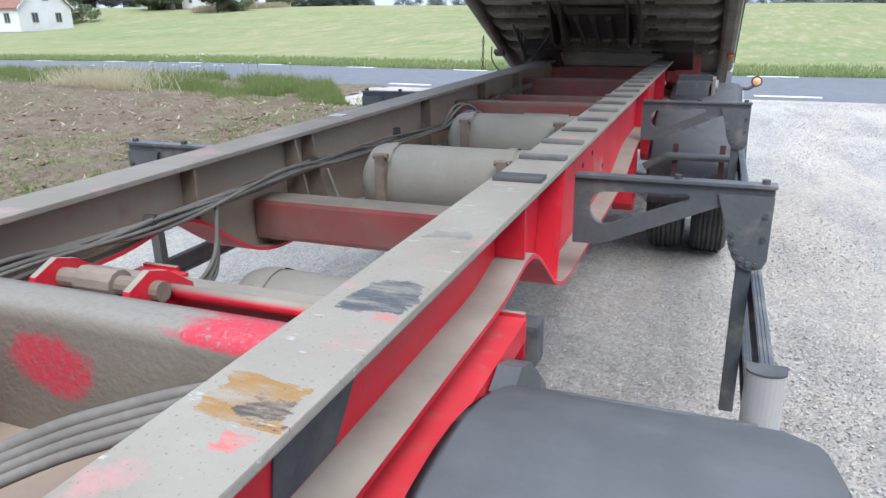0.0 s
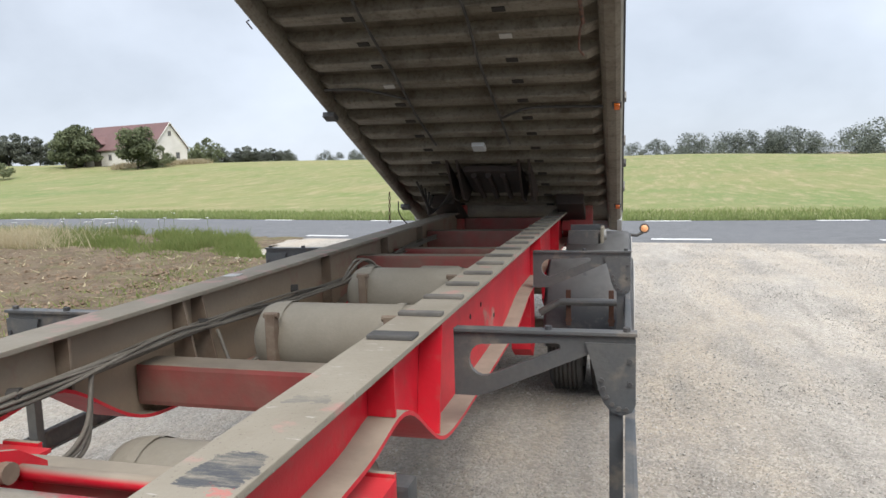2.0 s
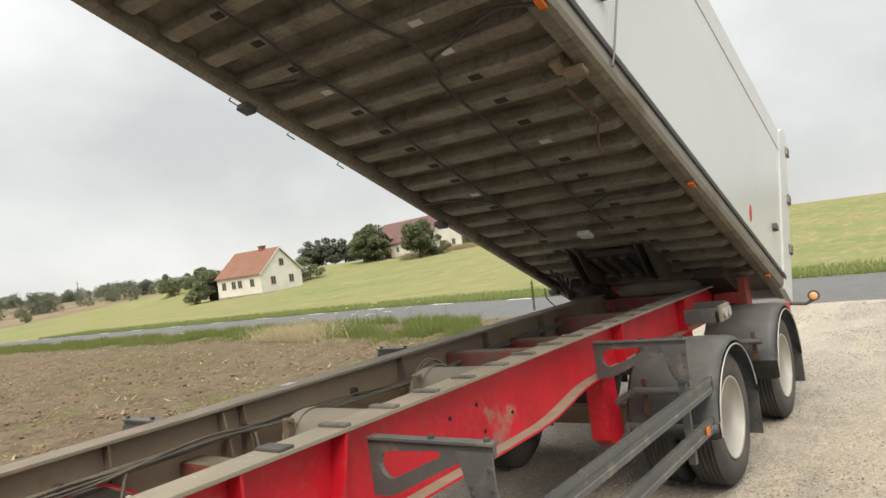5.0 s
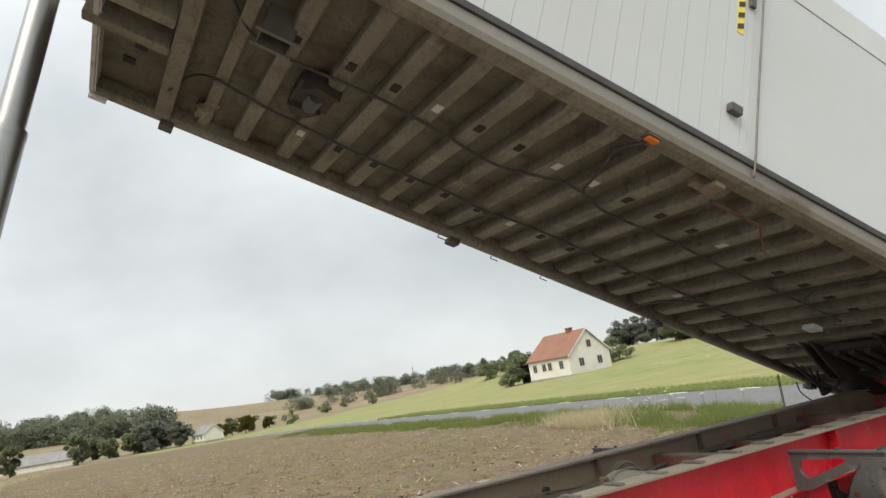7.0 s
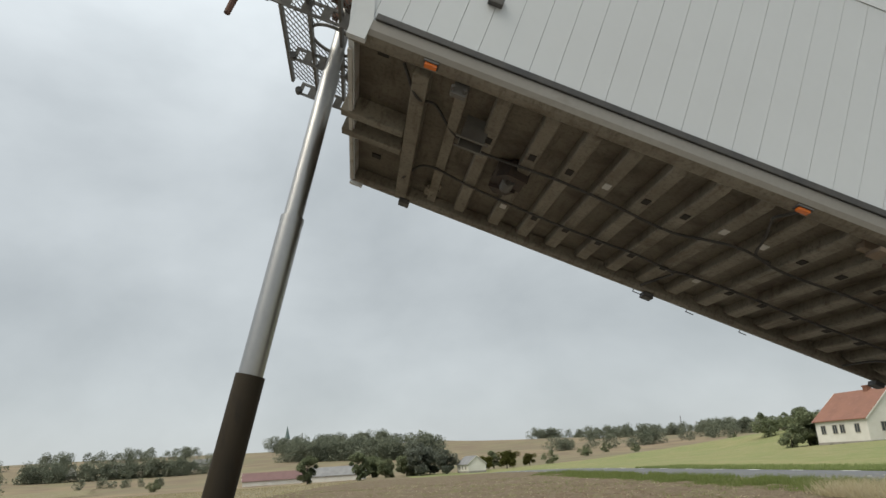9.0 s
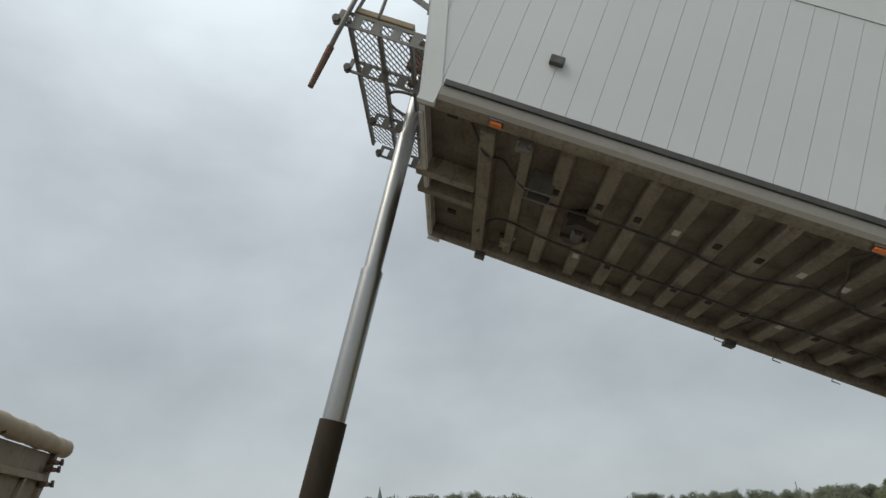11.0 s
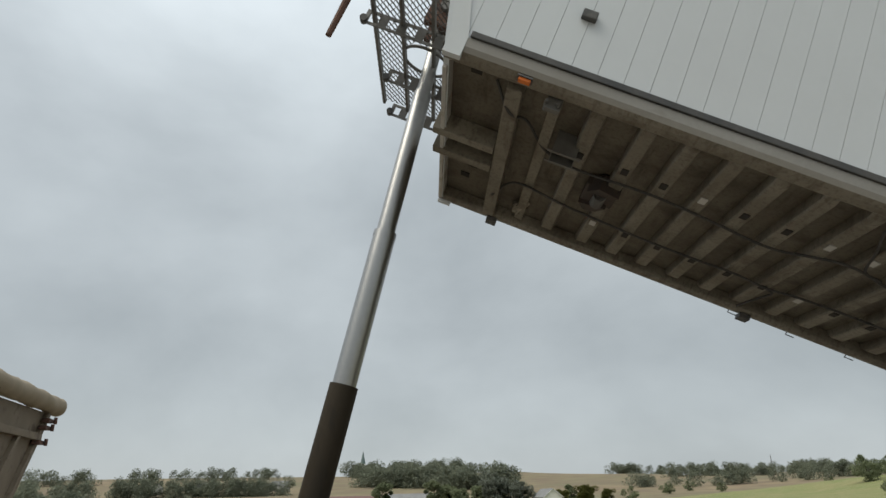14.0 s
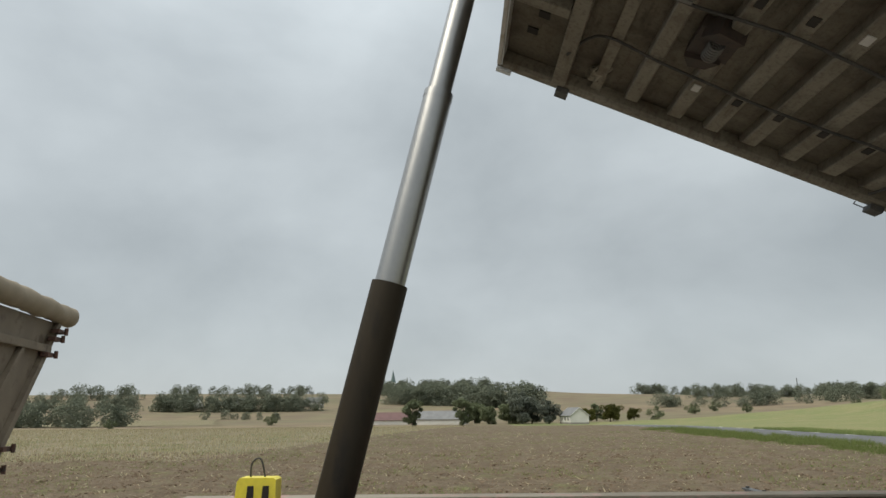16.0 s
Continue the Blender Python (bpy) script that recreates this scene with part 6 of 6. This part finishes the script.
for k, x, y, h in ((0, -101.5, 112.5, 5.8), (2, -97.5, 110.5, 9.2), (2, -100.5, 111.5, 8.2), (2, -95.3, 110.5, 7.6), (3, -76, 106.2, 4.0), (3, -84.5, 128.5, 4.6), (3, -77.5, 124, 3.6),
                   (1, -157.5, 256, 7.5), (1, -153, 259, 7.0), (1, -150, 261, 7.8), (1, -147, 262.5, 7.2), (1, -144, 264.5, 6.6), (1, -140, 266.5, 6.8), (1, -135.5, 268.5, 6.0),
                   (1, -146, 137.5, 7.0), (1, -143.5, 140, 7.5), (1, -141, 142.5, 7.3), (1, -139, 144.5, 6.6),
                   (3, -101, 96, 5.0), (0, -104, 90, 6.2), (0, -108, 78, 6.0), (3, -107, 74, 4.0),
                   (2, -215.3, -12, 9.5), (0, -236, 12, 6.2), (0, -238, 19, 7.2), (1, -233.8, 32, 7.5), (1, -241, 27, 8.6), (2, -246, 21, 9.5), (0, -252, 8, 7.5),
                   (4, -240, 46, 5.5), (2, -261, 53, 7.5), (4, -265, 60, 6.5), (4, -258, 66, 5.0), (3, -250, 72, 5.0),
                   (3, -158, 101, 6.0), (3, -154, 107, 4.5), (3, -163, 110, 4.5), (0, -170, 118, 5.5),
                   (3, -220, -108, 3.4), (3, -266.6, -69, 4.6), (0, -294, 185, 9.7), (3, -300, 170, 5.0), (3, -290, 120, 4.0), (3, -310, 105, 4.5), (3, -330, 110, 4.5), (3, -350, 128, 5)):
    plant(k, x, y, h)


def wood(name, label, spots, leaf, seed, count=64, size=0.022):
    """Far trees in one mesh: trunks hidden in crowns of loose clumps."""
    rnd = random.Random(seed)
    bm = B()
    for x, y, h, w in spots:
        z0 = land(x, y)
        for k in range(14):
            t = (k + 0.5) / 14
            r = w * 0.55 * math.sin(math.pi * (0.3 + 0.62 * t)) * rnd.uniform(0.3, 1)
            a = rnd.uniform(0, 6.28)
            leaves(bm, (x + r * math.cos(a), y + r * math.sin(a), z0 + h * (0.02 + 0.88 * t)), w * rnd.uniform(0.17, 0.27), count, size * (h + w), rnd)
    ob = link_mesh(name, bm, leaf)
    return tagged(ob, label, "woodland", kind="stuff")


rnd = random.Random(11)
spots = []


def belt(x0, y0, x1, y1, n, h0, h1, wide):
    for k in range(n):
        t = (k + rnd.random()) / n
        h = rnd.uniform(h0, h1)
        spots.append((x0 + (x1 - x0) * t + rnd.uniform(-wide, wide), y0 + (y1 - y0) * t + rnd.uniform(-wide, wide), h, h * rnd.uniform(0.9, 1.7)))


belt(5, 345, 150, 320, 30, 6, 12, 12)
belt(55, 330, 70, 326, 4, 10, 13, 4)
belt(95, 300, 190, 270, 22, 9, 13, 8)
belt(-215, 345, -120, 420, 22, 5, 9, 8)
belt(-320, 215, -190, 240, 16, 5, 8, 10)
# both far woods carry the haze in their leaf colour
wood("far_woodland", "far hedgerow trees beyond the meadow", spots, M_WOOD_PALE_HAZE, 21, 190, 0.0125)
spots = []
belt(-590, 55, -690, -55, 70, 11, 20, 14)
belt(-575, -110, -545, -235, 34, 10, 14, 8)
belt(-560, -255, -540, -330, 16, 8, 13, 10)
belt(-255, -130, -285, -230, 40, 6, 10, 10)
belt(-430, -150, -420, -100, 8, 4, 6, 6)
belt(-440, 225, -420, 255, 6, 8, 11, 6)
belt(-655, 225, -640, 310, 26, 6, 12, 14)
belt(-865, 225, -860, 250, 10, 10, 13, 8)
belt(-790, 400, -820, 470, 20, 8, 14, 16)
belt(-900, 250, -1000, 700, 52, 6, 15, 25)
belt(-1050, -120, -1000, 60, 36, 14, 22, 18)
belt(-440, 120, -400, 230, 16, 5, 9, 8)
belt(-520, 330, -380, 330, 14, 6, 11, 10)
belt(-700, -400, -1000, -200, 30, 10, 16, 25)
wood("valley_woodland", "far village trees and hedges in the valley", spots, M_WOOD_FAR_HAZE, 22, 90, 0.0175)

# ---------- verge grass, straw, clods and stones ----------


def blades(name, label, category, count, place, h0, h1, w, leaf, seed, lean=0.4):
    rnd = random.Random(seed)
    verts, faces = [], []
    while len(faces) < count:
        q = place(rnd)
        if q is None:
            continue
        x, y = q[:2]
        z = land(x, y)
        h = rnd.uniform(h0, h1) * (q[2] if len(q) > 2 else 1.0)
        a = rnd.uniform(0, 6.283)
        dx, dy = math.cos(a) * w, math.sin(a) * w
        lx, ly = rnd.gauss(0, lean) * h, rnd.gauss(0, lean) * h
        i = len(verts)
        verts += [(x - dx, y - dy, z), (x + dx, y + dy, z), (x + lx + dx * 0.2, y + ly + dy * 0.2, z + h)]
        faces.append((i, i + 1, i + 2))
    me = bpy.data.meshes.new(name)
    me.from_pydata(verts, [], faces)
    me.materials.append(leaf)
    return tagged(new(name, me), label, category, kind="stuff")


def on_verge(rnd):
    x = -6.0 - 55 * rnd.random() ** 1.7
    a, b = verge_front(x) + 0.1 + 1.1 * noise.noise((x * 0.45, 3, 1)), verge_back(x) - 0.15 + 0.5 * noise.noise((x * 0.6, 7, 1))
    y = rnd.uniform(a, b)
    if b < a or noise.noise((x * 0.9, y * 0.9, 6)) < rnd.uniform(-0.5, 0.25) or noise.noise((x * 0.22, y * 0.5, 2)) < -0.35:
        return None
    tall = min(sstep(a, a + 1.3, y), 0.3 + 0.7 * sstep(-6.0, -9.5, x))
    return (x, y, 0.3 + 0.8 * tall * rnd.uniform(0.6, 1.2)) if rnd.random() < 0.25 + 0.75 * tall else None


def verge_dry(rnd):
    x = rnd.gauss(-15.6, 1.1)
    y = verge_front(x) + abs(rnd.gauss(0.5, 0.9))
    return (x, y) if y < road_mid(x) - 3.2 else None


def far_verge(rnd):
    x = rnd.uniform(-60, 45)
    return x, road_mid(x) + 2.95 + 4.2 * rnd.random() ** 1.9


def by_house(rnd):
    t = rnd.random()
    return -85.0 + 12.5 * t + rnd.gauss(0, 0.6), 106.0 + 7.5 * t + rnd.gauss(0, 0.8)


def on_field(rnd):
    x = -4.9 - 52 * rnd.random() ** 1.6
    y = rnd.uniform(-32, 20)
    return (x, y) if y < verge_front(x) + 0.4 else None


def on_stubble(rnd):
    x = rnd.uniform(-110, -24)
    y = rnd.uniform(-70, 3)
    return (x, round(y / 0.35) * 0.35) if y < -2 - 0.16 * (x + 60) else None


def on_edge(rnd):
    y = rnd.uniform(-12, 16)
    return rnd.gauss(-5.6, 0.6), y


blades("verge_grass", "tufted green grass on the road verge", "grass", 62000, on_verge, 0.06, 0.36, 0.012, M_GRASS, 31)
blades("dry_grass", "dry straw-coloured grass tussock", "grass", 2600, verge_dry, 0.2, 0.65, 0.011, M_STRAW, 32, 0.7)
blades("far_verge_grass", "green grass along the far road edge", "grass", 52000, far_verge, 0.06, 0.24, 0.02, M_GRASS_PALE, 33)
blades("withered_grass", "tall withered grass before the long farmhouse", "grass", 5000, by_house, 0.4, 1.1, 0.07, M_STRAW, 38, 0.3)
blades("straw_bits", "scattered straw on tilled soil", "straw", 11000, on_field, 0.02, 0.09, 0.03, M_STRAW, 34, 2.2)
blades("field_weeds", "sparse green seedlings on the field", "weeds", 32000, lambda r: (lambda q: q if q and noise.noise((q[0] * 0.25, q[1] * 0.25, 9)) > 0.08 else None)(on_field(r)), 0.03, 0.11, 0.013, M_GRASS, 35, 0.8)
blades("stubble_straws", "rows of pale straw stubble", "stubble", 30000, on_stubble, 0.12, 0.3, 0.03, M_STRAW, 36, 0.3)
blades("edge_weeds", "short weeds at the edge of the yard", "weeds", 2500, on_edge, 0.03, 0.12, 0.02, M_GRASS, 37, 0.8)


def umbels():
    """White wild flowers on thin stalks above the verge."""
    rnd = random.Random(39)
    bm = B()
    for _ in range(24):
        x = rnd.gauss(-14.6, 2.2)
        y = verge_back(x) - abs(rnd.gauss(0.4, 0.4))
        h = rnd.uniform(0.35, 0.75)
        top = Vector((x + rnd.gauss(0, 0.06), y + rnd.gauss(0, 0.06), land(x, y) + h))
        tube(bm, [(x, y, land(x, y)), top], 0.006, 4, False)
        for _ in range(9):
            c = top + Vector((rnd.gauss(0, 0.035), rnd.gauss(0, 0.035), rnd.uniform(-0.01, 0.02)))
            head = bm.faces.new([bm.verts.new(c + Vector((0.015 * math.cos(a), 0.015 * math.sin(a), rnd.uniform(-0.01, 0.01)))) for a in (0, 1.26, 2.51, 3.77, 5.03)])
            head.material_index = 1
    tagged(link_mesh("wild_flowers", bm, [M_GRASS, M_PETAL]), "white wild flowers on thin stalks in the verge", "flowers", kind="stuff")


umbels()


def pebbles(name, label, category, count, place, r0, r1, material, seed, sink=0.3):
    rnd = random.Random(seed)
    verts, faces = [], []
    base = [Vector(v) for v in ((1, 0, 0), (-1, 0, 0), (0, 1, 0), (0, -1, 0), (0, 0, 0.7), (0, 0, -0.7))]
    tri = ((0, 2, 4), (2, 1, 4), (1, 3, 4), (3, 0, 4), (2, 0, 5), (1, 2, 5), (3, 1, 5), (0, 3, 5))
    for _ in range(count):
        x, y = place(rnd)
        r = rnd.uniform(r0, r1) * rnd.uniform(0.5, 1)
        q = Euler((rnd.uniform(-0.5, 0.5), rnd.uniform(-0.5, 0.5), rnd.uniform(0, 6.28))).to_matrix()
        i = len(verts)
        for b in base:
            p = q @ (b * r * rnd.uniform(0.75, 1.2))
            verts.append((x + p.x, y + p.y, land(x, y) + p.z + r * sink))
        faces += [(i + a, i + b, i + c) for a, b, c in tri]
    me = bpy.data.meshes.new(name)
    me.from_pydata(verts, [], faces)
    me.materials.append(material)
    return tagged(new(name, me), label, category, kind="stuff")


pebbles("gravel_stones", "loose pale gravel stones", "gravel", 80000, lambda r: (r.uniform(-1.5, 8.0), 2.5 + 15.0 * r.random() ** 1.05), 0.004, 0.0145, M_STONE, 41)
pebbles("soil_clods", "crumbly brown soil clods", "soil", 34000, lambda r: (-5.2 - 25 * r.random() ** 1.5, r.uniform(-18, 15)), 0.015, 0.07, M_CLOD, 42)
